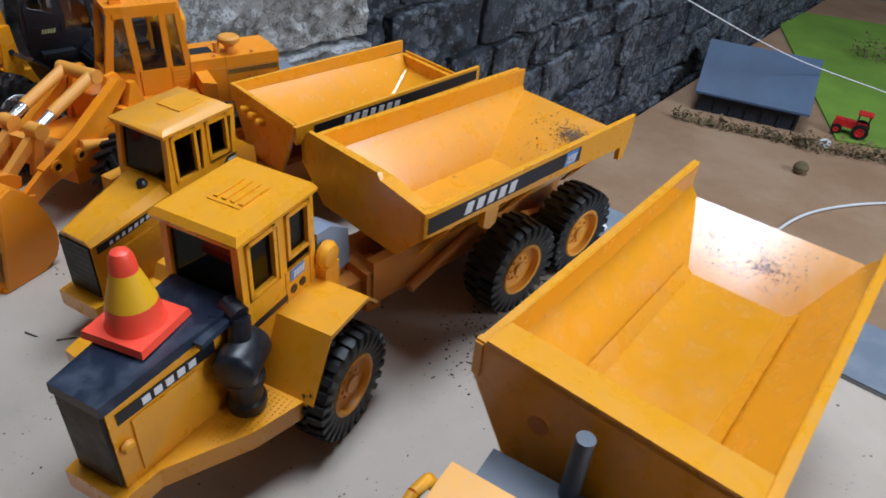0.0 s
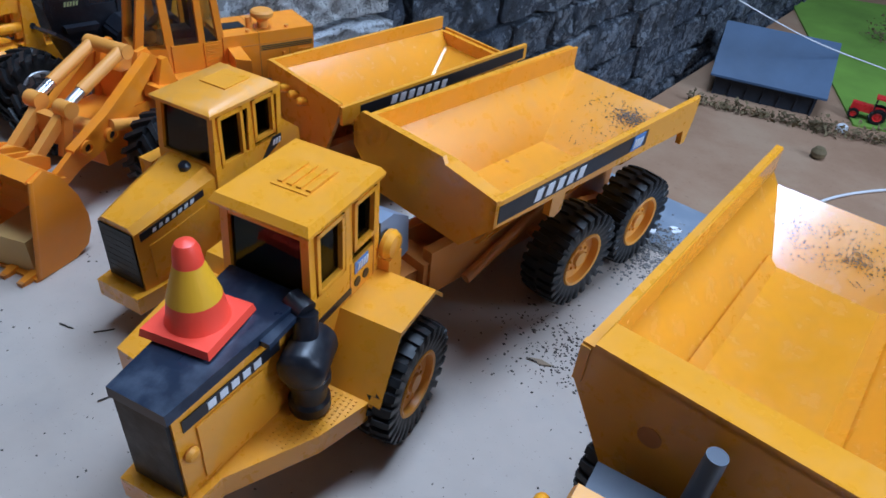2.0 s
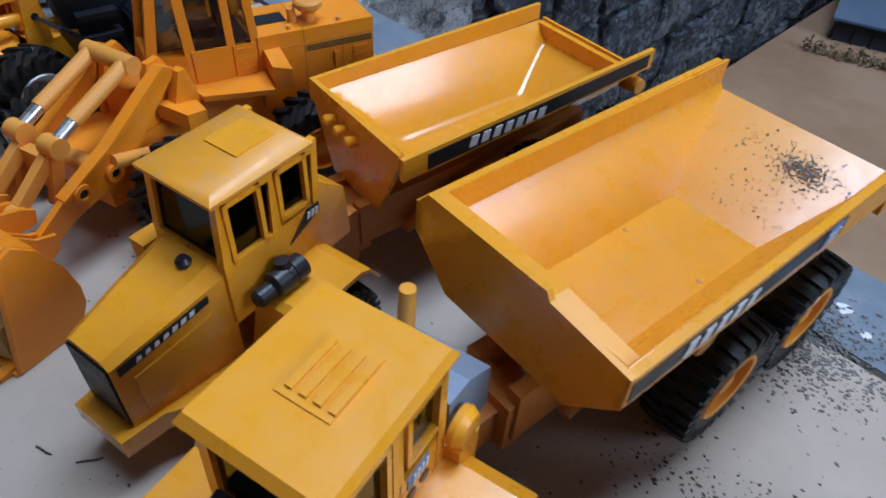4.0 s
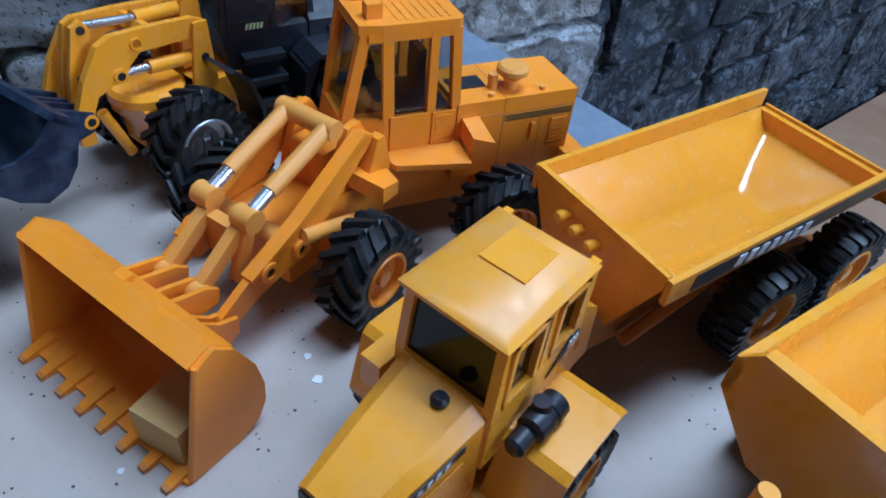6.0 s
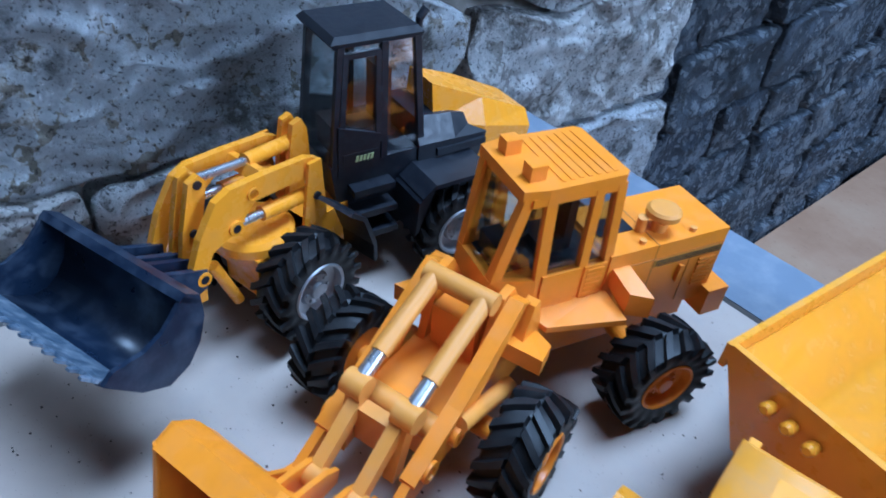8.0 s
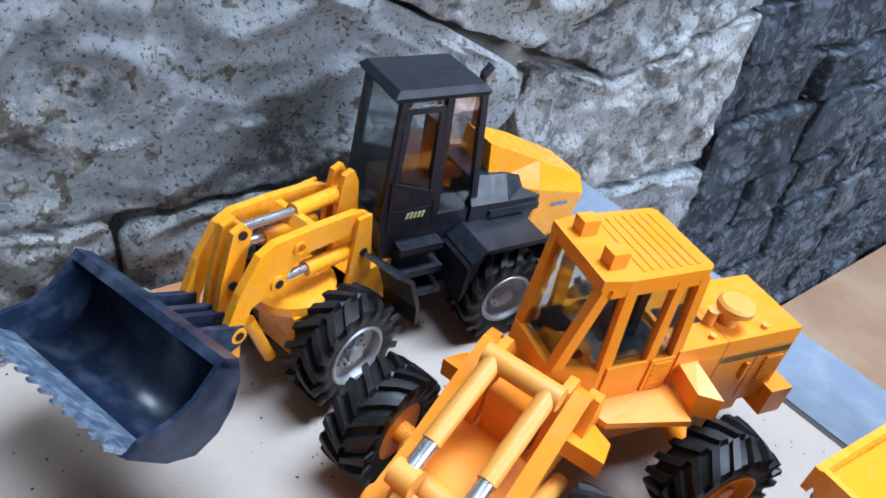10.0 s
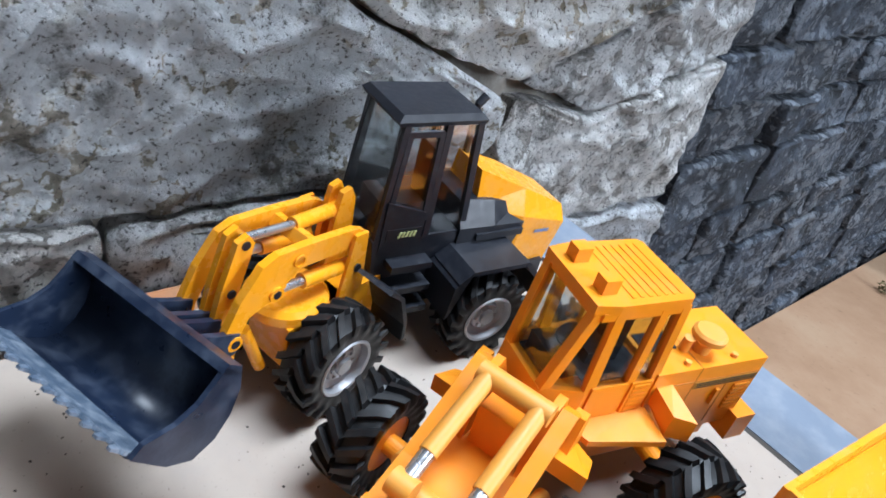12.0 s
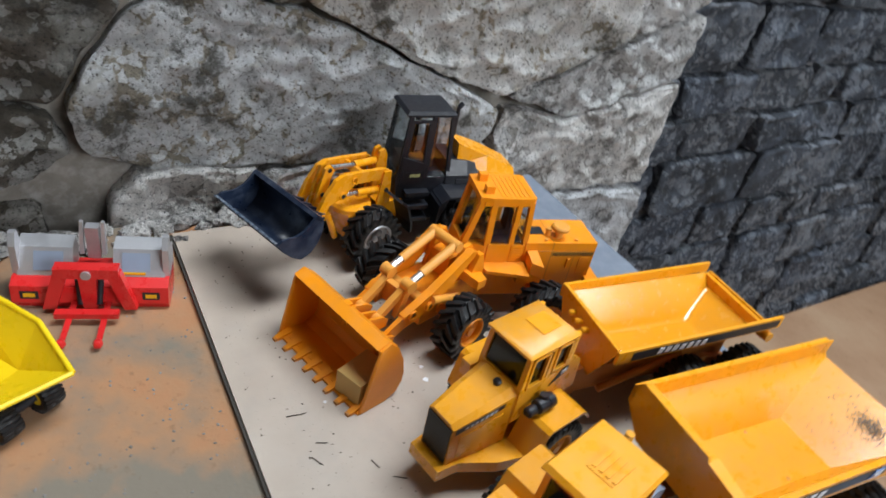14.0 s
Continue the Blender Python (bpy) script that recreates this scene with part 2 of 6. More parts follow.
mortar_mat = surface("crumbled_grey_mortar", (0.15, 0.155, 0.17), 0.95, dust=(0.07, 0.07, 0.075), dust_amount=0.7, scale=70, vary=0.3, bump=1.0)
hedge_mat = surface("dry_hedge_flock", (0.16, 0.12, 0.06), 0.95, scale=200, coarse=30, vary=0.5)

# ---------------------------------------------------------------- mesh helpers (local sizes in millimetres)
MM = 0.001


def part(name, bm, material, parent=None, label="", m=None, bevel=0.0, smooth=False, solid=0.0):
    """Links a bmesh, in millimetres, as one mesh object under a thing or a part."""
    if bevel:
        edges = [e for e in bm.edges if len(e.link_faces) == 2 and e.calc_face_angle(0) > radians(25)]
        bmesh.ops.bevel(bm, geom=edges, offset=bevel, segments=2, profile=0.6, affect="EDGES", clamp_overlap=True)
    if not solid:
        bmesh.ops.recalc_face_normals(bm, faces=bm.faces)
    bmesh.ops.scale(bm, vec=(MM,) * 3, verts=bm.verts)
    data = bpy.data.meshes.new(name)
    bm.to_mesh(data)
    bm.free()
    data.materials.append(material)
    if smooth:
        for p in data.polygons:
            p.use_smooth = True
        data.set_sharp_from_angle(angle=radians(38))
    ob = new(name, data)
    if parent:
        ob.parent = parent
    if m is not None:
        ob.matrix_local = m
    if solid:
        mod = ob.modifiers.new("thickness", "SOLIDIFY")
        mod.thickness, mod.offset = solid * MM, 0.0
    if label:
        ob["label"] = label
    return ob


def at(x, y, z=0.0, rx=0, ry=0, rz=0):
    """A local pose from millimetres and degrees."""
    return pose(x * MM, y * MM, z * MM, rx, ry, rz)


def thing(name, x, y, heading, label, category, group="", z=0.0):
    ob = new(name)
    ob.empty_display_size = 0.02
    ob.matrix_world = pose(x, y, z, 0, 0, heading)
    return tagged(ob, label, category, group)


def box(bm, x0, x1, y0, y1, z0, z1):
    v = [bm.verts.new((x, y, z)) for x in (x0, x1) for y in (y0, y1) for z in (z0, z1)]
    for f in ((0, 1, 3, 2), (4, 6, 7, 5), (0, 4, 5, 1), (2, 3, 7, 6), (0, 2, 6, 4), (1, 5, 7, 3)):
        bm.faces.new([v[i] for i in f])
    return bm


def boxes(*rows):
    bm = bmesh.new()
    for r in rows:
        box(bm, *r)
    return bm


def prism(points, lo, hi, axis="y", bm=None):
    """A polygon drawn out along an axis. For axis y its points are (x, z), for z (x, y), for x (y, z)."""
    bm = bm or bmesh.new()
    put = {"y": lambda a, b, t: (a, t, b), "z": lambda a, b, t: (a, b, t), "x": lambda a, b, t: (t, a, b)}[axis]
    low = [bm.verts.new(put(a, b, lo)) for a, b in points]
    top = [bm.verts.new(put(a, b, hi)) for a, b in points]
    bm.faces.new(low)
    bm.faces.new(top[::-1])
    n = len(points)
    for i in range(n):
        bm.faces.new((low[i], top[i], top[(i + 1) % n], low[(i + 1) % n]))
    return bm


def loft(rings, bm=None, caps=True):
    """Faces between rings of equally many points."""
    bm = bm or bmesh.new()
    made = [[bm.verts.new(p) for p in ring] for ring in rings]
    n = len(rings[0])
    for a, b in zip(made, made[1:]):
        for i in range(n):
            bm.faces.new((a[i], a[(i + 1) % n], b[(i + 1) % n], b[i]))
    if caps:
        bm.faces.new(made[0][::-1])
        bm.faces.new(made[-1])
    return bm


def rod(p, q, r, r2=None, seg=20, bm=None):
    """A round bar from p to q."""
    p, q = Vector(p), Vector(q)
    rot = (q - p).to_track_quat("Z", "Y").to_matrix()
    rings = []
    for c, rad in ((p, r), (q, r if r2 is None else r2)):
        rings.append([c + rot @ Vector((rad * math.cos(a), rad * math.sin(a), 0)) for a in (2 * math.pi * i / seg for i in range(seg))])
    return loft(rings, bm)


def lathe(profile, seg=40, bm=None, closed=False):
    """A profile of (radius, height) turned about z."""
    bm = bm or bmesh.new()
    rings = [[bm.verts.new((r * math.cos(a), r * math.sin(a), h)) for a in (2 * math.pi * i / seg for i in range(seg))] for r, h in profile]
    pairs = list(zip(rings, rings[1:])) + ([(rings[-1], rings[0])] if closed else [])
    for a, b in pairs:
        for i in range(seg):
            bm.faces.new((a[i], a[(i + 1) % seg], b[(i + 1) % seg], b[i]))
    if not closed:
        bm.faces.new(rings[0][::-1])
        bm.faces.new(rings[-1])
    return bm


def sheet(points, faces):
    bm = bmesh.new()
    v = [bm.verts.new(p) for p in points]
    for f in faces:
        bm.faces.new([v[i] for i in f])
    return bm


def marks(parent, x, y, z, width, height, count, material, label="", name="mark"):
    """A row of leaning bars on an upright side panel, in place of lettering; it runs towards minus x."""
    step = width / count
    for i in range(count):
        a = x - i * step
        part(name, prism([(a, z), (a - step * 0.62, z), (a - step * 0.62 - height * 0.28, z + height), (a - height * 0.28, z + height)], y, y + 0.25), material, parent, label)


def rows_of(name, parent, material, rows, bevel=0.0, label=""):
    """One part for each row of box bounds."""
    for r in rows:
        part(name, boxes(r), material, parent, label, None, bevel)


# ---------------------------------------------------------------- wheels
def wheel(parent, m, radius, width, rim_mat, style="block", rim_scale=0.56, label=""):
    """A tyre with its lugs, and a dished rim, its axle along local y and its outer side towards plus y."""
    w, r = width / 2, radius
    ri = r * rim_scale
    if style == "block":
        tread, shoulder, count, twist, share, mid_h = 0.945, 0.92, 26, 0.0, 0.62, 0.10
    else:
        tread, shoulder, count, twist, share, mid_h = 0.89, 0.86, 17, 0.36, 0.50, 0.03
    # rows across the tread, from the inner side to the outer: radius and height of the groove, then of the lug
    half_rows = [(ri / r, 0.90, ri / r, 0.90), (0.68, 0.96, 0.68, 0.96), (0.77, 0.97, 0.79, 1.03), (shoulder, 0.87, 0.965, 1.01), (tread, 0.55, 0.99, 0.62), (tread, mid_h, 1.0, mid_h + 0.02)]
    rows = [(*q, -1) for q in half_rows] + [(*q, 1) for q in half_rows[::-1]]
    bm = bmesh.new()
    grid = []
    for gr, gh, lr, lh, side in rows:
        loop = []
        for i in range(count):
            for frac, up in ((0.0, 0), (0.07, 1), (share - 0.07, 1), (share, 0)):
                rad, h = (lr, lh) if up else (gr, gh)
                a = 2 * math.pi * (i + frac + (0.5 if side > 0 else 0.0)) / count + twist * gh
                loop.append(bm.verts.new((r * rad * math.cos(a), r * rad * math.sin(a), side * h * w)))
        grid.append(loop)
    n = count * 4
    for k, (p, q) in enumerate(zip(grid, grid[1:] + grid[:1])):
        # the outer half starts half a pitch on
        jump = -2 if k == len(half_rows) - 1 else (2 if k == len(rows) - 1 else 0)
        for i in range(n):
            bm.faces.new((p[i], p[(i + 1) % n], q[(i + 1 + jump) % n], q[(i + jump) % n]))
    bmesh.ops.rotate(bm, matrix=Matrix.Rotation(radians(-90), 3, "X"), verts=bm.verts)
    tyre = part("wheel", bm, rubber, parent, label, m, smooth=True)
    bm = lathe([(ri * 1.0, -w * 0.85), (ri * 1.02, w * 0.86), (ri * 0.96, w * 0.98), (ri * 0.88, w * 0.93), (ri * 0.84, w * 0.55), (ri * 0.60, w * 0.42), (ri * 0.52, w * 0.60), (ri * 0.30, w * 0.66), (ri * 0.27, w * 0.82), (ri * 0.05, w * 0.84)], 36)
    for i in range(8):
        a = 2 * math.pi * i / 8
        rod((ri * 0.42 * math.cos(a), ri * 0.42 * math.sin(a), w * 0.5), (ri * 0.42 * math.cos(a), ri * 0.42 * math.sin(a), w * 0.72), ri * 0.055, seg=8, bm=bm)
    bmesh.ops.rotate(bm, matrix=Matrix.Rotation(radians(-90), 3, "X"), verts=bm.verts)
    part("rim", bm, rim_mat, tyre, "", smooth=True)
    return tyre


def side_pose(x, y, z):
    """The pose of a wheel: its outer side away from the middle line."""
    return at(x, y, z, 0, 0, 0 if y > 0 else 180)

# ---------------------------------------------------------------- the room
K = Vector((-0.2916, 0.229, 0.0))
U, V = Vector((0.8, -0.6, 0.0)), Vector((0.6, 0.8, 0.0))   # U leads away from the stone wall, V along it
TABLE = Matrix.Translation(K) @ Matrix(((0.8, 0.6, 0, 0), (-0.6, 0.8, 0, 0), (0, 0, 1, 0), (0, 0, 0, 1)))


def structure(name, bm, material, label, m=None, bevel=0.0):
    ob = part(name, bm, material, None, label, m, bevel)
    return tagged(ob, kind="structure")


structure("table_top", boxes((-18, 900, -560, 264, -32, -3.5)), plaster_floor, "plastered table top, orange-brown with worn grey patches", TABLE, 1.0)
structure("board", boxes((0, 900, 0, 226, -3, 0)), board_mat, "pale hardboard sheet lying on the table, scattered with grit", TABLE, 0.5)
# two dark strips paint in the gap shade along the board
structure("gap_strip", boxes((120, 900, 226.3, 229.3, -3, -0.6)), gap_shade, "dark strip standing in for the shaded gap beside the hardboard", TABLE)
structure("side_gap_strip", boxes((0, 900, -1.5, -0.3, -3.4, -1.0)), gap_shade, "dark strip standing in for the shaded gap at the hardboard's side", TABLE)
structure("grey_board", boxes((-16, 900, 229.5, 268, -3.2, -0.4)), grey_board, "grey-painted board strip with white paint spots", TABLE, 0.4)
bm = bmesh.new()
rng = random.Random(7)
for u, v, r in ((290, 250, 3.2), (296, 238, 2.2), (303, 246, 2.6), (312, 240, 1.8), (284, 243, 1.4), (160, 252, 2.0), (172, 246, 1.4), (186, 255, 1.2), (320, 252, 1.6)):
    ring = [(u + r * rng.uniform(0.6, 1.2) * math.cos(a), v + r * rng.uniform(0.6, 1.2) * math.sin(a)) for a in (2 * math.pi * i / 12 for i in range(12))]
    prism(ring, -0.42, -0.25, "z", bm)
tagged(part("paint_spots", bm, decal_white, None, "white paint drips on the grey board", TABLE), kind="structure")

LOW = -0.33
structure("lower_table", boxes((-40, 1450, 300, 2590, -30, 0)), tan_mat, "tan board of the lower model landscape", TABLE @ at(0, 0, LOW * 1000))
structure("floor", boxes((-2500, 3500, -2500, 3500, -40, 0)), plaster, "bare room floor", pose(0, 0, -0.85))
ROOM = pose(0.3, 0.2, 0, 0, 0, -36.87)
# unseen walls and ceiling, added to close the room and limit bounce light
structure("wall_south", boxes((-1300, 2000, -1560, -1500, -850, 1400)), plaster, "unseen plastered wall added to close the room", ROOM)
# unseen wall; its opening is added to let the fill lamp through
structure("wall_east", boxes((1500, 1560, -1500, 0, -850, 1400), (1500, 1560, 1000, 3000, -850, 1400), (1500, 1560, 0, 1000, -850, 500)), plaster, "unseen plastered wall with an opening added for the fill lamp", ROOM)
structure("wall_north", boxes((-1300, 2000, 2600, 2660, -850, 1400)), plaster, "unseen plastered wall added to close the room", ROOM)
# ceiling with an opening for the roof window
cx, cy = 0.13, 0.555
bm = boxes((-2500, 3500, -2500, cy * 1000 - 480, 1402, 1440), (-2500, 3500, cy * 1000 + 480, 3500, 1402, 1440), (-2500, cx * 1000 - 480, cy * 1000 - 480, cy * 1000 + 480, 1402, 1440), (cx * 1000 + 480, 3500, cy * 1000 - 480, cy * 1000 + 480, 1402, 1440))
structure("ceiling", bm, plaster, "plain ceiling with a roof window")

# ---------------------------------------------------------------- stone walls
def clip(poly, mid, nrm):
    out = []
    for i, p in enumerate(poly):
        q = poly[(i + 1) % len(poly)]
        a, b = (p - mid).dot(nrm), (q - mid).dot(nrm)
        if a <= 0:
            out.append(p)
        if (a < 0 < b) or (b < 0 < a):
            out.append(p + (q - p) * (a / (a - b)))
    return out


def stone_mesh(poly, depth, seed, rings=16, seg=72, bulge=1.0, warp=1.0, grow=-0.2):
    """One rough stone: a craggy face over an uneven outline, broken edges."""
    centre = sum(poly, Vector((0, 0))) / len(poly)
    rim = []
    for i in range(seg):
        a = 2 * math.pi * i / seg
        way, best = Vector((math.cos(a), math.sin(a))), 1e9
        for p, q in zip(poly, poly[1:] + poly[:1]):
            e = q - p
            den = way.x * e.y - way.y * e.x
            if abs(den) > 1e-9:
                t = ((p - centre).x * e.y - (p - centre).y * e.x) / den
                s = ((p - centre).x * way.y - (p - centre).y * way.x) / den
                if t > 0 and -0.001 <= s <= 1.001:
                    best = min(best, t)
        rim.append(best)
    rim = [min(rim[i], 0.7 * rim[i] + 0.15 * (rim[i - 1] + rim[(i + 1) % seg])) for i in range(seg)]
    bm = bmesh.new()
    loops = []
    for k in range(rings + 1):
        f = 1 - (1 - (k + 1) / (rings + 1)) ** 1.3
        row = []
        for i in range(seg):
            a = 2 * math.pi * i / seg
            x, z = centre.x + rim[i] * math.cos(a), centre.y + rim[i] * math.sin(a)
            frayed = 2.4 * abs(noise.noise(Vector((x * 0.05, z * 0.05, 3.3)))) + 1.6 * abs(noise.noise(Vector((x * 0.17, z * 0.17, 8.1))))
            r = (rim[i] + grow - frayed) * f
            x, z = centre.x + r * math.cos(a), centre.y + r * math.sin(a)
            q = Vector((x * 0.011, z * 0.016, seed * 5.7))
            w1, w2 = Vector((x * 0.016, z * 0.016, 0.5)), Vector((x * 0.06, z * 0.06, 4.5))
            x, z = x + warp * (9 * noise.noise(w1) + 4 * noise.noise(w2)), z + warp * (9 * noise.noise(w1 + Vector((31, 7, 2))) + 4 * noise.noise(w2 + Vector((13, 3, 9))))
            crag = abs(noise.noise(q * 2.1)) * 9.0 + abs(noise.noise(q * 5.3)) * 4.5
            bump = bulge * (7.0 * noise.noise(q) + 3.0 - crag) + 2.2 * noise.noise(q * 8.0) + 1.3 * noise.noise(q * 19.0)
            edge = max(0.0, 1 - (1 - f) * 22)
            row.append(bm.verts.new((max(depth + bump * (1 - 0.35 * edge), -5.0 + 0.2 * bump) - 1.8 * edge ** 2, x, z)))
        loops.append(row)
    base = [bm.verts.new((depth - 30, v.co.y, v.co.z)) for v in loops[-1]]
    bm.faces.new(loops[0])
    for a, b in zip(loops + [], loops[1:] + [base]):
        for i in range(seg):
            bm.faces.new((a[i], b[i], b[(i + 1) % seg], a[(i + 1) % seg]))
    return bm


def field_stones(back, seeds, lo, hi, material, aspect, rings=9, seg=44):
    """Stones whose outlines meet half-way between their seeds; aspect flattens them."""
    x0, z0, x1, z1 = lo[0], lo[1], hi[0], hi[1]
    for k, (sx, sz) in enumerate(seeds):
        me = Vector((sx, sz))
        poly = [Vector(p) for p in ((x0, z0), (x1, z0), (x1, z1), (x0, z1))]
        for j, (tx, tz) in enumerate(seeds):
            if j != k and abs(tx - sx) < 420 and abs(tz - sz) < 320:
                d = Vector((tx - sx, tz - sz))
                poly = clip(poly, (me + Vector((tx, tz))) / 2, Vector((d.x, d.y * aspect * aspect)))
                if len(poly) < 3:
                    break
        if len(poly) >= 3:
            part("stone", stone_mesh(poly, rng.uniform(-5, 5), k + 1, rings, seg), material, back, smooth=True)


# wall beside the table: large lichen-covered blocks, their outlines along the wall and up it
WALL = TABLE @ at(-24, 0, 0)
west = structure("wall_west", boxes((-90, -13, -900, 410, -850, 1400)), joint_mat, "old rubble wall of large lichen-covered grey stones", WALL)
blocks = [
    (stone_olive, 1, [(-38, 46), (-8, 30), (60, 25), (150, 22), (222, 32), (230, 54), (180, 75), (137, 94), (88, 114), (30, 126), (-8, 120), (-44, 72)]),
    (stone_olive, 3, [(90, 120), (139, 101), (182, 81), (224, 68), (284, 87), (343, 105), (328, 150), (230, 175), (122, 175), (74, 150)]),
    (stone_brown, -2, [(-8, 128), (30, 132), (84, 121), (70, 150), (116, 175), (-20, 175), (-28, 150)]),
    (stone_pale, 0, [(234, 65), (300, 47), (360, 60), (412, 71), (412, 126), (348, 99), (288, 80)]),
    (stone_pale, -1, [(334, 152), (350, 108), (412, 134), (412, 175), (330, 175), (240, 175)]),
    (stone_pale, 2, [(236, 28), (240, 55), (298, 41), (360, 54), (412, 66), (412, -24), (388, -27), (282, -20), (240, -8)]),
    (stone_pale, 4, [(238, -15), (282, -28), (390, -35), (412, -34), (412, -130), (300, -130), (242, -110)]),
    (stone_brown, -4, [(-54, 74), (-16, 122), (-34, 150), (-110, 164), (-148, 120), (-118, 84)]),
    (stone_brown, 0, [(-56, 66), (-48, 46), (-66, 34), (-138, 24), (-168, 60), (-120, 76)]),
    (stone_pale, 5, [(-26, 8), (-12, 26), (58, 20), (58, -20), (-26, -20)]),
    (stone_pale, 3, [(64, 19), (150, 16), (226, 25), (232, -10), (228, -60), (64, -60)]),
    (stone_brown, 0, [(-178, 58), (-146, 16), (-258, 4), (-258, 88), (-202, 98)]),
    (stone_brown, 3, [(-126, 86), (-154, 124), (-116, 168), (-258, 173), (-258, 94), (-200, 104)]),
]
blocks += [
    (stone_brown, 0, [(-138, 12), (-64, 10), (-64, -130), (-258, -130), (-258, 0)]),
    (stone_olive, 0, [(-58, -24), (58, -24), (58, -130), (-58, -130)]),
    (stone_olive, 0, [(64, -64), (226, -64), (238, -112), (294, -130), (64, -130)]),
]
for k, (material, out, outline) in enumerate(blocks):
    part("stone", stone_mesh([Vector(p) for p in outline], out, k + 1, 30, 120, 1.0, 0.55, 3.4), material, west, smooth=True)
above = [(v + (row % 2) * 95 + rng.uniform(-40, 40), z + rng.uniform(-25, 25)) for row, z in enumerate(range(230, 1400, 115)) for v in range(-800, 420, 190)]
field_stones(west, above, (-900, 177), (410, 1400), stone_brown, 1.6)
beside = [(v + rng.uniform(-30, 30), z + rng.uniform(-20, 20)) for z in range(-780, 177, 120) for v in (-820, -660, -500, -345)]
field_stones(west, beside, (-900, -850), (-261, 175), stone_brown, 1.6)
below = [(v + rng.uniform(-40, 40), z + rng.uniform(-25, 25)) for z in range(-790, -140, 110) for v in range(-200, 420, 170)]
field_stones(west, below, (-259, -850), (410, -133), stone_olive, 1.6)

# set-back wall beyond, of smaller squared blocks in uneven courses
BACK = TABLE @ at(-46, 0, 0)
back = structure("wall_back", boxes((-90, -14, 396, 2500, -850, 1400)), mortar_mat, "rough wall of smaller blue-grey stone blocks", BACK)
z, count = -420.0, 0


def course_line(v, zz):
    return zz + 9 * noise.noise(Vector((v * 0.004, zz * 0.03, 1.7)))


while z < 1400:
    tall = rng.uniform(44, 76) if z < 640 else 170
    v = 398.0 - rng.uniform(0, 40)
    while v < 2480:
        wide = rng.uniform(1.0, 2.4) * tall
        lean = rng.uniform(-7, 7)
        a, b = max(v, 397) + 2, v + wide - 2
        if b - a > 8:
            poly = [Vector((a - lean * 0.3, course_line(a, z) + 2)), Vector((b + lean, course_line(b, z) + 2)), Vector((b - lean, course_line(b, z + tall) - 2)), Vector((a + lean * 0.3, course_line(a, z + tall) - 2))]
            count += 1
            part("stone", stone_mesh(poly, rng.uniform(-4, 5), 100 + count, 9, 52, 0.7, 0.45), stone_dark, back, smooth=True)
        v += wide
    z += tall

# ---------------------------------------------------------------- dump trucks
def dump_bed(truck, m, front, tail, half, rim, floor, crease, tail_z, belly, paint, stripe, panel_drop=8.0):
    """The open tipping body of an articulated hauler, in the frame of its rear half."""
    f_in, fl, lip = half * 0.47, floor, rim - panel_drop + 1.0
    run = (half - 2 - f_in) / (lip - fl)
    ty = f_in + run * (tail_z - fl)
    pts = [(front - 2, -half + 2, rim), (front - 2, half - 2, rim), (front - 22, f_in, fl), (front - 22, -f_in, fl),
           (crease, f_in, fl), (crease, -f_in, fl), (tail - 3, ty, tail_z), (tail - 3, -ty, tail_z), (tail - 3, half - 2, lip), (tail - 3, -half + 2, lip),
           (front - 6, half - 2, lip), (front - 6, -half + 2, lip), (tail - 3, half - 2, rim), (tail - 3, -half + 2, rim)]
    bed = part("dump_body", sheet(pts, [(0, 1, 10, 2, 3, 11), (3, 2, 4, 5), (5, 4, 6, 7), (10, 8, 6, 4, 2), (11, 3, 5, 7, 9), (1, 12, 8, 10), (0, 11, 9, 13)]), paint, truck, "open yellow tipping body with some grit in it", m, solid=1.0)
    # plate across the front, its upper edge bent to a guard
    prof = [(-half, rim - panel_drop), (-half, rim - 0.5), (-half + 4, rim + 4.0), (half * 0.3, rim + 4.6), (half * 0.34, rim + 2.6), (half, rim + 0.5), (half, rim - panel_drop), (half * 0.62, belly), (-half * 0.62, belly)]
    part("front_plate", prism(prof, front - 1.5, front, "x"), paint, bed, bevel=0.35)
    part("front_rim", prism([(-half + 3, rim + 1.0), (half * 0.3, rim + 1.6), (half - 3, rim - 1.0), (half - 8, rim - 5.5), (-half + 8, rim - 5.5)], front - 6.5, front - 1.4, "x"), paint, bed, bevel=0.5)
    for side in (-1, 1):
        y0, y1 = (half - 2, half) if side > 0 else (-half, -half + 2)
        prof = [(front, rim), (tail, rim + 0.6), (tail, rim - panel_drop * 0.85), (tail + 2, rim - panel_drop * 2.0), (tail + 5, rim - panel_drop * 2.0), (tail + 6, rim - panel_drop * 1.3), (front, rim - panel_drop)]
        part("side_panel", prism(prof, y0, y1), paint, bed, bevel=0.3)
        # ribs that carry the overhanging side
        for x in (front - 14, (front + tail) / 2, tail + 18):
            bm = prism([(side * (half - 2.2), rim - panel_drop), (side * (half - 2.2), rim - panel_drop - 3), (side * f_in, floor - 1), (side * (f_in + 2), floor)], x - 1.2, x + 1.2, "x")
            part("rib", bm, paint, bed)
    y = half + 0.05
    stripe_x = front - 1.5
    if stripe:
        part("stripe", prism([(stripe_x, rim - panel_drop + 1.2), (stripe_x, rim - 1.6), (stripe_x - stripe, rim - 1.4), (stripe_x - stripe, rim - panel_drop + 1.4)], y, y + 0.15), decal_black, bed, "black stripe decal")
        marks(bed, stripe_x - stripe * 0.2, y + 0.15, rim - panel_drop + 2.2, stripe * 0.34, panel_drop * 0.45, 5, decal_white)
    return bed


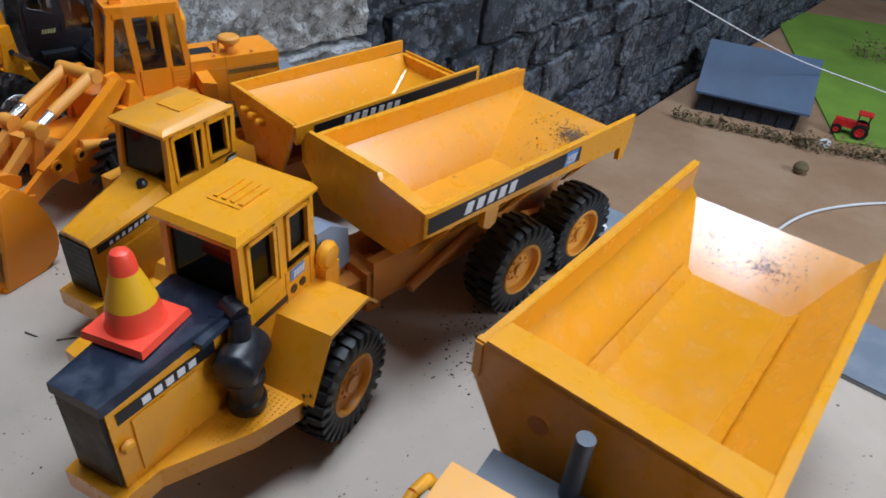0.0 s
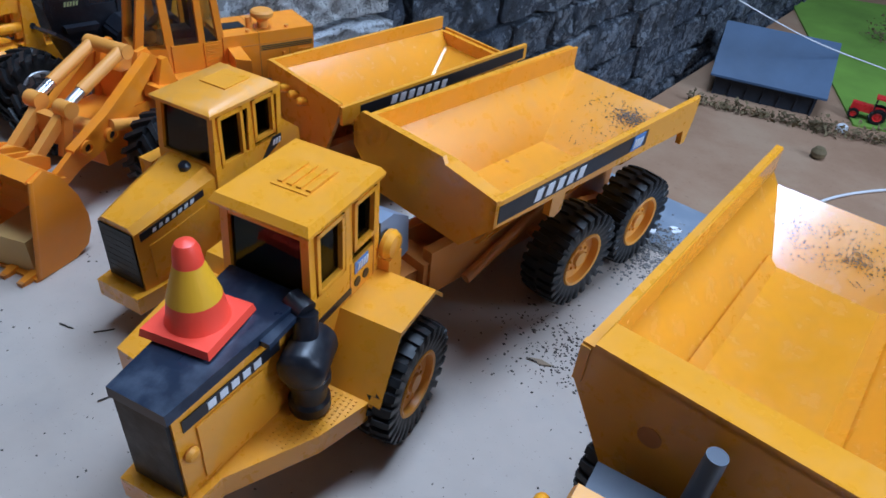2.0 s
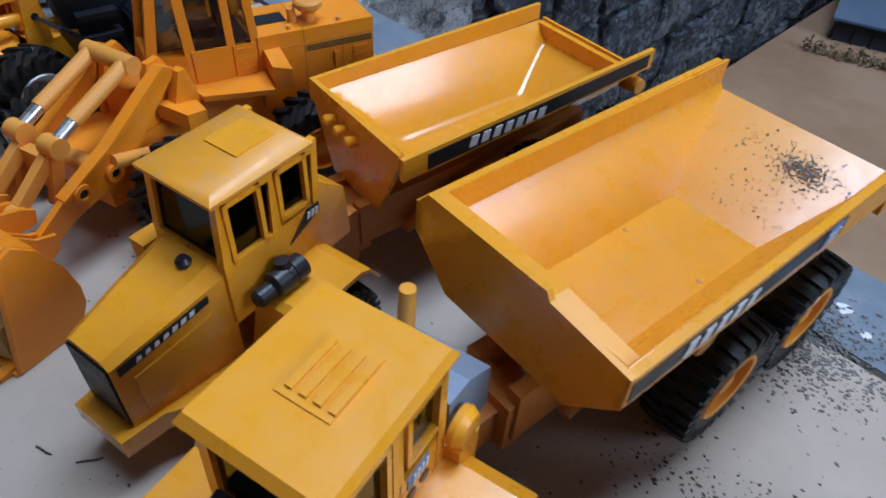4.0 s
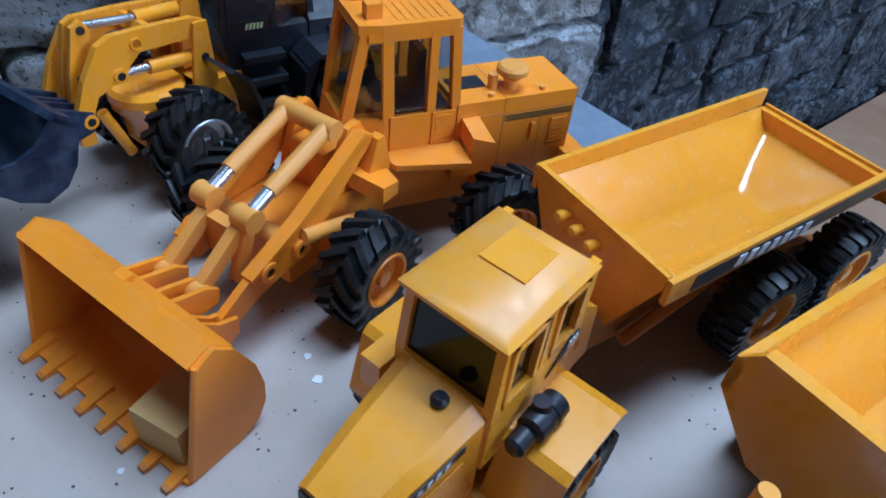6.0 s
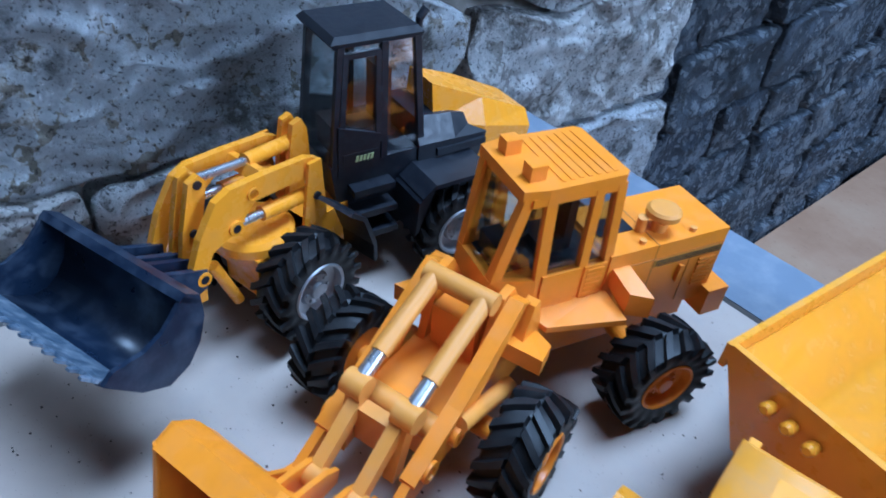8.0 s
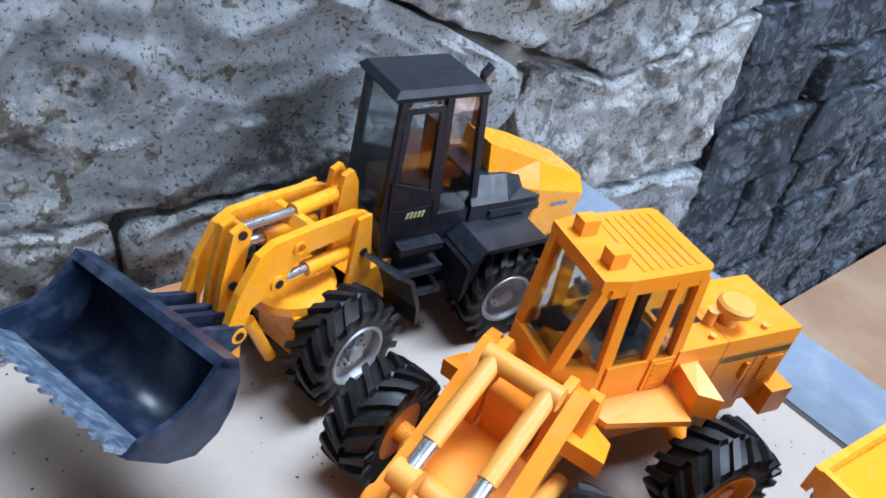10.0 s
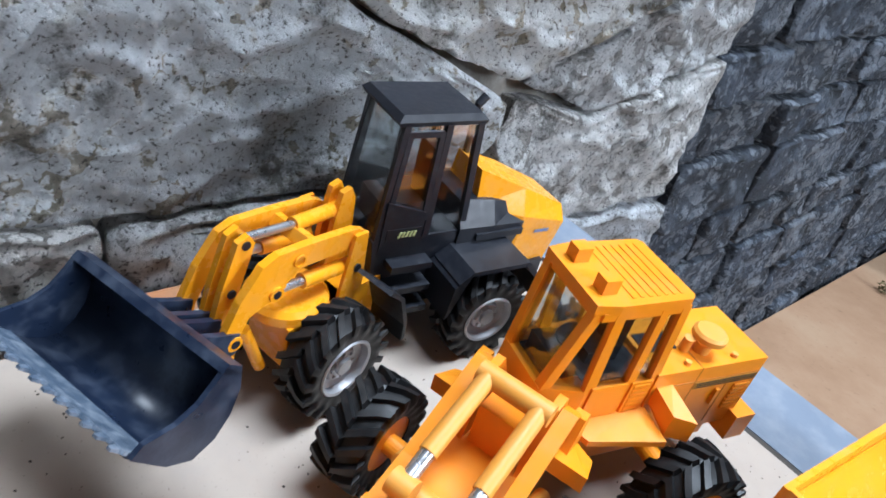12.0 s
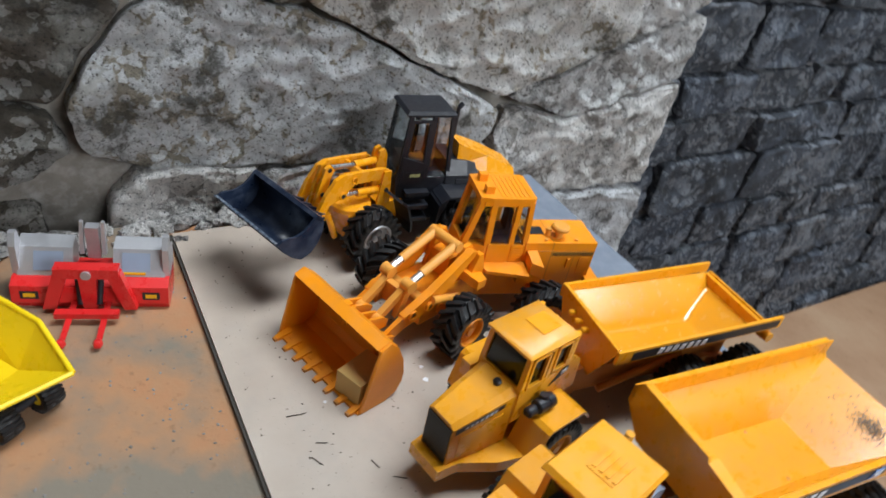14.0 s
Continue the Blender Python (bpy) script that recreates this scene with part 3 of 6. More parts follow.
def rear_chassis(truck, m, front, tail, floor, axles, radius, outer, tyre_w, rim_mat):
    part("chassis", boxes((tail + 12, front + 8, -9, -5, radius * 0.8, floor - 2), (tail + 12, front + 8, 5, 9, radius * 0.8, floor - 2), (front - 30, front - 20, -9, 9, radius, floor - 5), (tail + 16, tail + 26, -9, 9, radius, floor - 5)), brown_shade, truck, "dusty orange chassis rails", m, bevel=0.4)
    part("hitch", boxes((front - 2, front + 22, -5, 5, radius * 0.7, radius * 1.3), (front + 4, front + 10, -8, 8, radius * 0.6, radius * 1.5)), brown_shade, truck, "", m, bevel=0.5)
    for side in (-1, 1):
        part("bogie_beam", prism([(axles[0] + 4, radius * 0.8), (axles[1] - 4, radius * 0.8), (axles[1] - 3, radius * 1.2), ((axles[0] + axles[1]) / 2, radius * 1.5), (axles[0] + 3, radius * 1.2)], side * (outer - tyre_w - 5), side * (outer - tyre_w - 2)), brown_shade, truck, "", m, bevel=0.4)
        part("tipping_ram", rod((front - 6, side * 12, radius * 0.9), (front - 52, side * 12, floor - 1), 1.9), brown_shade, truck, "", m)
    for x in axles:
        part("axle", rod((x, -outer + 4, radius), (x, outer - 4, radius), 2.4), brown_shade, truck, "", m)
        for side in (-1, 1):
            wheel(truck, m @ side_pose(x, side * (outer - tyre_w / 2), radius), radius, tyre_w, rim_mat)


def cab_shell(truck, x0, x1, half, z0, sill, top, paint, lean=0.0):
    """A cab: lower shell, pillars, roof frame, smoked panes and a seat inside."""
    cab = part("cab", boxes((x0, x1, -half, half, z0, sill)), paint, truck, "", None, 0.6)
    pill = [(x1 - 2.2, x1, half - 2.2, half), (x0, x0 + 2.0, half - 2.0, half), ((x0 + x1) / 2 - 2.4, (x0 + x1) / 2 + 0.4, half - 1.6, half)]
    for a, b, c, d in pill:
        for side in (-1, 1):
            y0, y1 = (c, d) if side > 0 else (-d, -c)
            part("pillar", loft([[(a, y0, sill), (b, y0, sill), (b, y1, sill), (a, y1, sill)], [(a - lean, y0 - side * 0.6, top), (b - lean, y0 - side * 0.6, top), (b - lean, y1 - side * 0.6, top), (a - lean, y1 - side * 0.6, top)]]), paint, cab, "", None, 0.35)
    part("header", boxes((x0, x1 - lean, half - 1.6, half - 0.5, top - 3.0, top), (x0, x1 - lean, -half + 0.5, -half + 1.6, top - 3.0, top), (x1 - lean - 1.6, x1 - lean - 0.2, -half + 1, half - 1, top - 2.4, top), (x0 + 0.2, x0 + 1.6, -half + 1, half - 1, top - 2.4, top)), paint, cab)
    part("windscreen", loft([[(x1 - 1.6, -half + 2, sill), (x1 - 1.0, -half + 2, sill), (x1 - 1.0, half - 2, sill), (x1 - 1.6, half - 2, sill)], [(x1 - lean - 1.6, -half + 2.4, top - 1), (x1 - lean - 1.0, -half + 2.4, top - 1), (x1 - lean - 1.0, half - 2.4, top - 1), (x1 - lean - 1.6, half - 2.4, top - 1)]]), smoked, cab, "smoked windscreen")
    part("rear_window", boxes((x0 + 0.6, x0 + 1.2, -half + 2, half - 2, sill, top - 1)), smoked, cab, "smoked window")
    for side in (-1, 1):
        y0, y1 = (half - 1.5, half - 1.0) if side > 0 else (-half + 1.0, -half + 1.5)
        part("side_window", boxes((x0 + 1.5, x1 - 2, y0, y1, sill, top - 1)), smoked, cab, "smoked window")
    part("seat", boxes((x0 + 8, x0 + 16, -4, 4, sill - 0.2, sill + 4), (x0 + 6.5, x0 + 9, -4, 4, sill - 0.2, top - 7)), black_plastic, cab, "", None, 0.6)
    return cab


def window_frames(cab, rows, half, paint):
    """Raised rounded frames round the side windows, as rows of x0, x1, z0, z1."""
    for x0, x1, z0, z1 in rows:
        for side in (-1, 1):
            y0, y1 = (half - 1.2, half + 0.35) if side > 0 else (-half - 0.35, -half + 1.2)
            t = 1.2
            part("window_frame", boxes((x0, x1, y0, y1, z0, z0 + t), (x0, x1, y0, y1, z1 - t, z1), (x0, x0 + t, y0, y1, z0, z1), (x1 - t, x1, y0, y1, z0, z1)), paint, cab, "", None, 0.3)


def fender(truck, half_in, half_out, prof, paint, thick=1.4):
    for side in (-1, 1):
        y0, y1 = sorted((side * half_in, side * half_out))
        low = [(x, z - thick) for x, z in prof][::-1]
        part("fender", prism(prof + low, y0, y1), paint, truck, "", None, 0.35)


def deck(truck, plan, z0, z1, paint):
    both = plan + [(x, -y) for x, y in plan[::-1]]
    return part("deck", prism(both, z0, z1, "z"), paint, truck, "", None, 0.6)


def hauler_a(name, x, y, heading, bed_m, label):
    """The larger hauler: flat black-topped bonnet, wide deck, square cab."""
    t = thing(name, x, y, heading, label, "dump truck", "dump trucks")
    cab = cab_shell(t, -15, 15.2, 12.6, 34, 52.5, 71.5, yellow, 0.6)
    window_frames(cab, [(1.4, 12.6, 53.2, 70.4), (-13, -2.8, 56, 70.4)], 12.6, yellow)
    roof = part("roof", loft([[(-16, -13.3, 71.4), (16, -13.3, 71.4), (16, 13.3, 71.4), (-16, 13.3, 71.4)], [(-16.2, -13.5, 72.4), (16.4, -13.5, 72.4), (16.4, 13.5, 72.4), (-16.2, 13.5, 72.4)], [(-15, -12.5, 74.2), (15, -12.5, 74.2), (15, 12.5, 74.2), (-15, 12.5, 74.2)]]), yellow, cab, "", None, 0.5)
    part("roof_panel", boxes((-7.5, 5.5, -4.6, 5.6, 74.1, 74.5)), yellow, roof, "", None, 0.25)
    for k in range(4):
        part("roof_rib", boxes((-6.2, 4.2, -3.6 + 2.6 * k, -2.2 + 2.6 * k, 74.4, 75.0)), yellow, roof, "", None, 0.25)
    part("door_seam", boxes((-1.6, -1.1, 12.5, 12.72, 36, 53), (-12.6, -12.2, 12.5, 12.72, 36, 56)), brown_shade, cab)
    part("badge", boxes((-9.5, -3.2, 12.62, 12.8, 48.6, 52.2)), decal_blue, cab, "small blue model badge")
    marks(cab, -4.2, 12.8, 49.4, 5.0, 2.0, 4, decal_white)
    for k in range(2):
        # black disc painted for the dark of an uncut hole
        part("lamp_hole_disc", rod((-4.5 - 4.0 * k, 12.4, 45.5), (-4.5 - 4.0 * k, 12.85, 45.5), 1.4), decal_black, cab)
    part("sill_strip", boxes((-1.5, 12.5, 12.62, 12.85, 43.5, 45.5)), decal_black, cab)
    # bonnet
    low = [(15, -10.2, 22), (15, 10.2, 22), (15, 10.2, 51.6), (15, -10.2, 51.6)]
    nose = [(54, -7.2, 22), (54, 7.2, 22), (54, 7.2, 49.8), (54, -7.2, 49.8)]
    bonnet = part("bonnet", loft([low, nose]), yellow, t, "", None, 0.5)
    low = [(14.8, -10.8, 51.4), (14.8, 10.8, 51.4), (14.8, 10.8, 54.2), (14.8, -10.8, 54.2)]
    nose = [(55.2, -7.6, 49.6), (55.2, 7.6, 49.6), (55.2, 7.4, 52.6), (55.2, -7.4, 52.6)]
    part("bonnet_top", loft([low, nose]), blue_black, bonnet, "black bonnet cover", None, 0.7)
    part("grille", boxes((53.8, 55.0, -6.6, 6.6, 25, 49.6)), rubber, bonnet, "black radiator grille", None, 0.3)
    slope = lambda xx: 7.2 + (54 - xx) * 3.0 / 39 + 0.12
    part("bonnet_stripe", prism([(52, slope(52)), (24, slope(24)), (24, slope(24) + 0.25), (52, slope(52) + 0.25)], 44.2, 47.6, "z"), decal_black, bonnet, "black stripe decal")
    for k in range(5):
        xa = 45.5 - 3.3 * k
        part("mark", prism([(xa, slope(xa) + 0.25), (xa - 2.2, slope(xa - 2.2) + 0.25), (xa - 2.2, slope(xa - 2.2) + 0.45), (xa, slope(xa) + 0.45)], 44.9, 47.0, "z"), decal_white, bonnet)
    for side in (-1, 1):
        part("side_door", prism([(49, side * (slope(49))), (30, side * slope(30)), (30, side * (slope(30) + 0.5)), (49, side * (slope(49) + 0.5))], 26, 43, "z"), yellow, bonnet, "", None, 0.2)
        part("head_lamp", lathe([(1.6, 0), (1.9, 0.6), (1.4, 1.6), (0.3, 1.8)], 16), yellow_dull, bonnet, "", at(51.5, side * 7.5, 37, -90 * side, 0, 0))
    deck(t, [(-6, 26.5), (13, 26.8), (27, 22), (47, 10), (57.5, 9.0)], 17.5, 24, yellow)
    part("side_box", prism([(41, -16), (40, -24), (22, -27), (8, -27), (8, -12), (30, -10)], 23.8, 41.0, "z"), yellow, t, "", None, 0.6)
    bm = bmesh.new()
    for i in range(17):
        for j in range(9):
            px, py = 13.5 + i * 1.25, 11.8 + j * 1.5
            if py < 26 - max(0, px - 13) * 0.36 - max(0, px - 27) * 0.25:
                box(bm, px, px + 0.6, py, py + 0.6, 23.9, 24.25)
    part("tread_plate", bm, yellow, t)
    fender(t, 12.4, 30.2, [(-20.5, 37.5), (-15.5, 42.4), (3.4, 42.4), (12.6, 23.8)], yellow)
    # air cleaner on the deck
    bm = lathe([(4.8, 24), (5.2, 25), (5.2, 27.5), (4.4, 28.5), (4.4, 33), (5.4, 34), (5.4, 36), (4.4, 37)], 24)
    cleaner = part("air_cleaner", bm, black_plastic, t, "black air cleaner", at(20.5, 14.8), smooth=True)
    bm = lathe([(5.4, -6.5), (5.8, -5.5), (5.8, 5), (5.2, 6), (3.4, 7.0)], 24)
    part("filter_drum", bm, black_plastic, cleaner, "", at(0, 0, 41.5, 0, 90, 18), smooth=True)
    for p, q in (((-1, -1, 45), (-3, -2, 52)), ((-3, -2, 52), (-4, -7, 53.5))):
        part("intake_pipe", rod(p, q, 3.0, 2.8), black_plastic, cleaner, smooth=True)
    part("bracket", prism([(14, 53.0), (30, 52.2), (30, 50.6), (14, 51.4)], 9.6, 12.2), blue_black, t, "", None, 0.4)
    # gear behind the cab
    part("tank", prism([(-17, 36), (-17, 56), (-24, 55), (-33, 49), (-34, 36)], -10, 12), tank_steel, t, "grey-blue tank behind the cab", None, 0.8)
    part("exhaust", rod((-31, -7, 40), (-32, -7, 60.5), 2.0, 1.7), yellow_dull, t, smooth=True)
    part("tail_lamp_box", lathe([(4.2, 0), (4.4, 1.4), (3.4, 3.0), (1.0, 3.4)], 20), yellow, t, "", at(-18.5, 13, 49, -90, 0, 0), smooth=True)
    part("step", boxes((-22, -15, 11, 16, 33, 46)), yellow, t, "", None, 0.6)
    part("centre_joint", boxes((-34, -12, -8, 8, 12, 34), (-44, -30, -5, 5, 16, 28)), brown_shade, t, "", None, 0.8)
    for side in (-1, 1):
        wheel(t, side_pose(-4.2, side * 27.6, 17.8), 17.8, 11.0, yellow_dull, label="black tyre with block tread")
    part("axle", rod((-4.2, -24, 17.8), (-4.2, 24, 17.8), 2.4), brown_shade, t)
    rel = pose(x, y, 0, 0, 0, heading).inverted() @ bed_m
    bed = dump_bed(t, rel, 69.5, -43, 30, 61.5, 34, -13, 52, 41, yellow, 76, 8.5)
    part("badge", prism([(2, 54.6), (-5, 54.6), (-6.2, 60), (0.8, 60)], 30.2, 30.4), decal_blue, bed, "blue model badge", None)
    marks(bed, 1, 30.4, 55.6, 5.5, 3, 4, decal_white)
    for side in (-1, 1):
        part("pivot_lug", prism([(40, 52), (33, 52), (34, 44), (37, 42.5), (40, 44)], side * 26, side * 28.5), yellow, bed, "", None, 0.3)
    rear_chassis(t, rel, 62, -44, 34, (18.5, -19), 18.5, 33, 13.5, yellow_dull)
    return t


A_BED = pose(0.0367, 0.2261, 0, 0, 0, 228)
hauler_a("dump_truck", -0.035, 0.137, 247, A_BED, "yellow toy articulated dump truck with black bonnet cover")

C_BED = pose(0.0843, 0.1222, 0, 0, 0, 233.5)


def hauler_c():
    """The third hauler: a plainer, deeper body; its cab is only seen from above."""
    x, y, h = 0.0843, 0.1222, 233.5
    t = thing("dump_truck", x, y, h, "yellow toy dump truck with a deep glossy empty body", "dump truck", "dump trucks")
    half, rim, front, tail = 30.5, 70.5, 55, -60
    lip, fl, f_in, crease, tz = rim - 8, 45.5, 15.5, -37.5, 59
    ty = f_in + (half - 2 - f_in) * (tz - fl) / (lip - fl)
    pts = [(front - 2, -half + 2, rim), (front - 2, half - 2, rim), (front - 14, f_in, fl), (front - 14, -f_in, fl), (crease, f_in, fl), (crease, -f_in, fl),
           (tail + 1, ty, tz), (tail + 1, -ty, tz), (tail + 1, half - 2, lip), (tail + 1, -half + 2, lip), (front - 5, half - 2, lip), (front - 5, -half + 2, lip), (tail + 1, half - 2, rim), (tail + 1, -half + 2, rim)]
    bed = part("dump_body", sheet(pts, [(0, 1, 10, 2, 3, 11), (3, 2, 4, 5), (5, 4, 6, 7), (10, 8, 6, 4, 2), (11, 3, 5, 7, 9), (1, 12, 8, 10), (0, 11, 9, 13)]), yellow_gloss, t, "deep glossy yellow tipping body", None, solid=1.0)
    part("front_plate", prism([(-half, rim - 9), (-half, rim + 0.6), (half, rim + 0.6), (half, rim - 9), (14, 33), (-14, 33)], front - 1.6, front, "x"), yellow, bed, "", None, 0.4)
    part("front_ledge", prism([(front, rim + 1.4), (front - 9, rim + 0.6), (front - 10, rim - 1), (front, rim - 0.6)], -half + 2.5, half - 2.5), yellow, bed, "", None, 0.4)
    for side in (-1, 1):
        y0, y1 = sorted((side * (half - 2), side * half))
        part("side_panel", prism([(front + 0.5, rim), (tail, rim), (tail, rim - 8), (front + 0.5, rim - 9)], y0, y1), yellow, bed, "", None, 0.5)
        part("floor_ridge", loft([[(front - 15, side * 13, 45.4), (front - 15, side * 16, 45.4), (front - 15, side * 17, 49)], [(-37, side * 13, 45.4), (-37, side * 16, 45.4), (-37, side * 17, 49)]]), yellow, bed)
    # brown disc stands in for the shaded inside of a hole
    part("hole_disc", rod((front - 0.4, -13, 58), (front + 0.15, -13, 58), 2.4), brown_shade, bed)
    rear_chassis(t, Matrix(), 52, -58, 34, (24, -22), 18, 27.5, 12.5, yellow_dull)
    # cab
    cm = at(84, -4, 0, 0, 0, 8)
    cab = part("cab", boxes((-6, 22, -12, 12, 34, 48)), yellow, t, "", cm, 0.6)
    part("roof", loft([[(-5, -12, 67), (24, -12, 67), (24, 13, 67), (-5, 13, 67)], [(-4.2, -11.2, 70), (23, -11.2, 70), (23, 12, 70), (-4.2, 12, 70)]]), yellow_dull, cab, "", None, 0.6)
    part("windows", boxes((-4.0, 21, -10.5, 11, 48, 67)), smoked, cab, "smoked windows")
    part("bonnet", loft([[(22, -10, 20), (22, 10, 20), (22, 10, 47), (22, -10, 47)], [(54, -7, 20), (54, 7, 20), (54, 7, 44), (54, -7, 44)]]), yellow, cab, "", None, 0.6)
    part("tank", boxes((-25, -8, -11.5, 12, 34, 51.0)), slate_plastic, cab, "grey-blue tank behind the cab", None, 1.0)
    part("exhaust", rod((-24, 6, 50), (-24, 6, 68), 2.2, 1.9), slate_plastic, cab, "grey exhaust stack", None, smooth=True)
    rail = [(-7, -13.5, 44), (-7, -15, 56), (-5.5, -16, 59.5), (-1, -16.5, 60), (6, -16.5, 58)]
    for p, q in zip(rail, rail[1:]):
        part("hand_rail", rod(p, q, 1.3, seg=12), yellow, cab, "", None, smooth=True)
    for side in (-1, 1):
        wheel(t, cm @ side_pose(-2, side * 24, 18), 18, 12.5, yellow_dull)
    part("axle", rod((-2, -22, 18), (-2, 22, 18), 2.4), brown_shade, cab)
    return t


hauler_c()


def hauler_b():
    """The older hauler: sloping bonnet, rounded cab, narrower body with a rear bar."""
    x, y, h = -0.0755, 0.1965, 244
    t = thing("dump_truck", x, y, h, "older yellow toy dump truck with a sloping bonnet and rounded cab", "dump truck", "dump trucks")
    cab = cab_shell(t, -15, 15, 12, 30, 48.5, 65.6, yellow, 1.6)
    window_frames(cab, [(2, 12.4, 47.5, 64.4), (-12, -2.4, 50, 64.4)], 12, yellow)
    roof = part("roof", loft([[(-14.8, -12, 64.6), (15, -12, 64.6), (15, 12, 64.6), (-14.8, 12, 64.6)], [(-15, -12.3, 65.8), (15.2, -12.3, 65.8), (15.2, 12.3, 65.8), (-15, 12.3, 65.8)], [(-12.5, -10, 67.8), (13, -10, 67.2), (13, 10, 67.2), (-12.5, 10, 67.8)]]), yellow_dull, cab, "", None, 1.3, True)
    part("roof_hatch", prism([(-9.5, -5), (1.5, -5), (1.5, 5.5), (-9.5, 5.5)], 67.0, 67.9, "z"), yellow, roof, "", None, 0.4)
    part("cab_bulge", loft([[(-15, -11.5, 30), (-15, 11.5, 30), (-15, 11.5, 54), (-15, -11.5, 54)], [(-26, -9.5, 30), (-26, 11.5, 30), (-25, 11, 46), (-25, -9.5, 46)]]), yellow, cab, "", None, 1.2)
    part("badge", prism([(-4, 41.5), (-14.5, 46), (-14.5, 48.6), (-10.5, 48.6)], 12.05, 12.3), decal_black, cab, "slanted black badge")
    marks(cab, -10.0, 12.3, 45.8, 4.0, 1.8, 3, decal_white)
    low = [(14.5, -11, 16), (14.5, 11, 16), (14.5, 11, 45.5), (14.5, 7.5, 48), (14.5, -7.5, 48), (14.5, -11, 45.5)]
    mid = [(30, -9.4, 16), (30, 9.4, 16), (30, 9.4, 42.0), (30, 6.6, 44.0), (30, -6.6, 44.0), (30, -9.4, 42.0)]
    nose = [(44, -7.4, 17), (44, 7.4, 17), (44, 7.4, 38.4), (44, 5.2, 40.2), (44, -5.2, 40.2), (44, -7.4, 38.4)]
    bonnet = part("bonnet", loft([low, mid, nose]), yellow, t, "", None, 0.6)
    part("grille", boxes((43.7, 44.6, -6.8, 6.8, 19, 38.2)), rubber, bonnet, "black radiator grille", None, 0.3)
    rows_of("grille_bar", bonnet, rubber, [(44.5, 44.66, -6.4, 6.4, 20.5 + 2.2 * k, 21.1 + 2.2 * k) for k in range(8)])
    edge = lambda xx: 7.4 + (44 - xx) * 2.0 / 14 * (1 if xx > 30 else 1) if xx > 30 else 9.4 + (30 - xx) * 1.6 / 15.5
    zed = lambda xx: 35.2 + (44 - xx) * 0.24
    part("stripe", loft([[(42.5, edge(42.5) + 0.1, zed(42.5)), (42.5, edge(42.5) + 0.3, zed(42.5)), (42.5, edge(42.5) + 0.3, zed(42.5) + 2.6), (42.5, edge(42.5) + 0.1, zed(42.5) + 2.6)], [(31, edge(31) + 0.1, zed(31)), (31, edge(31) + 0.3, zed(31)), (31, edge(31) + 0.3, zed(31) + 2.6), (31, edge(31) + 0.1, zed(31) + 2.6)], [(20, edge(20) + 0.1, zed(20)), (20, edge(20) + 0.3, zed(20)), (20, edge(20) + 0.3, zed(20) + 2.2), (20, edge(20) + 0.1, zed(20) + 2.2)]]), decal_black, bonnet, "black stripe with pale marks")
    for k in range(7):
        xa = 38.5 - 2.2 * k
        part("mark", prism([(xa, zed(xa) + 0.6), (xa - 1.4, zed(xa) + 0.8), (xa - 1.8, zed(xa) + 2.1), (xa - 0.4, zed(xa) + 1.9)], edge(xa) + 0.3, edge(xa) + 0.5, "y"), decal_white, bonnet)
    part("side_door", loft([[(40, edge(40) + 0.05, 21), (40, edge(40) + 0.45, 21), (40, edge(40) + 0.45, 33), (40, edge(40) + 0.05, 33)], [(31, edge(31) + 0.05, 21), (31, edge(31) + 0.45, 21), (31, edge(31) + 0.45, 35), (31, edge(31) + 0.05, 35)], [(20, edge(20) + 0.05, 21), (20, edge(20) + 0.45, 21), (20, edge(20) + 0.45, 37.5), (20, edge(20) + 0.05, 37.5)]]), yellow, bonnet, "", None, 0.2)
    deck(t, [(-4, 22), (12, 22.5), (24, 18.5), (38, 9.8), (48.5, 8.6)], 12, 18, yellow)
    fender(t, 11.8, 27.5, [(-19, 29), (-15.5, 33.5), (-12, 35.2), (6.5, 35.2), (8.5, 33.5), (12.5, 18.0)], yellow)
    for side in (-1, 1):
        wheel(t, side_pose(-3.6, side * 22.4, 15.8), 15.8, 10.6, yellow_dull)
    part("axle", rod((-2.5, -20, 16.5), (-2.5, 20, 16.5), 2.2), brown_shade, t)
    part("mirror_pod", boxes((11, 19, -17.5, -12.2, 36, 44)), yellow, cab, "", None, 0.9)
    cleaner = part("air_cleaner", lathe([(2.2, -5.2), (3.2, -4.6), (3.4, -1.0), (3.1, -0.7), (3.1, 0.7), (3.4, 1.0), (3.2, 4.6), (2.2, 5.2)], 24), black_plastic, t, "black air cleaner on the fender", at(1.5, 16.2, 38.4, 0, 90, 0), smooth=True)
    part("intake", lathe([(1.4, 4.6), (2.3, 5.0), (2.3, 9.4), (1.5, 10.2)], 20), black_plastic, cleaner, "", at(1.0, -0.4, 0), smooth=True)
    part("elbow", rod((-1.5, -0.6, 0.5), (-4.6, -1.0, 0.5), 2.3, 1.9), black_plastic, cleaner, smooth=True)
    part("wiper_box", lathe([(1.6, 0), (1.9, 1.5), (1.2, 2.6)], 14), black_plastic, t, "", at(18.5, 2.5, 46.5), smooth=True)
    part("centre_joint", boxes((-34, -12, -7, 7, 11, 30), (-46, -30, -5, 5, 14, 26)), brown_shade, t, "", None, 0.8)
    bm_w = pose(-0.03 + 0.731 * 0.0025, 0.27 - 0.682 * 0.0025, 0, 0, 0, 227)
    rel = pose(x, y, 0, 0, 0, h).inverted() @ bm_w
    half, rim, front, tail = 22.5, 53, 43.5, -50
    lip, fl, crease, tz = rim - 4.5, 31, -30, 42.5

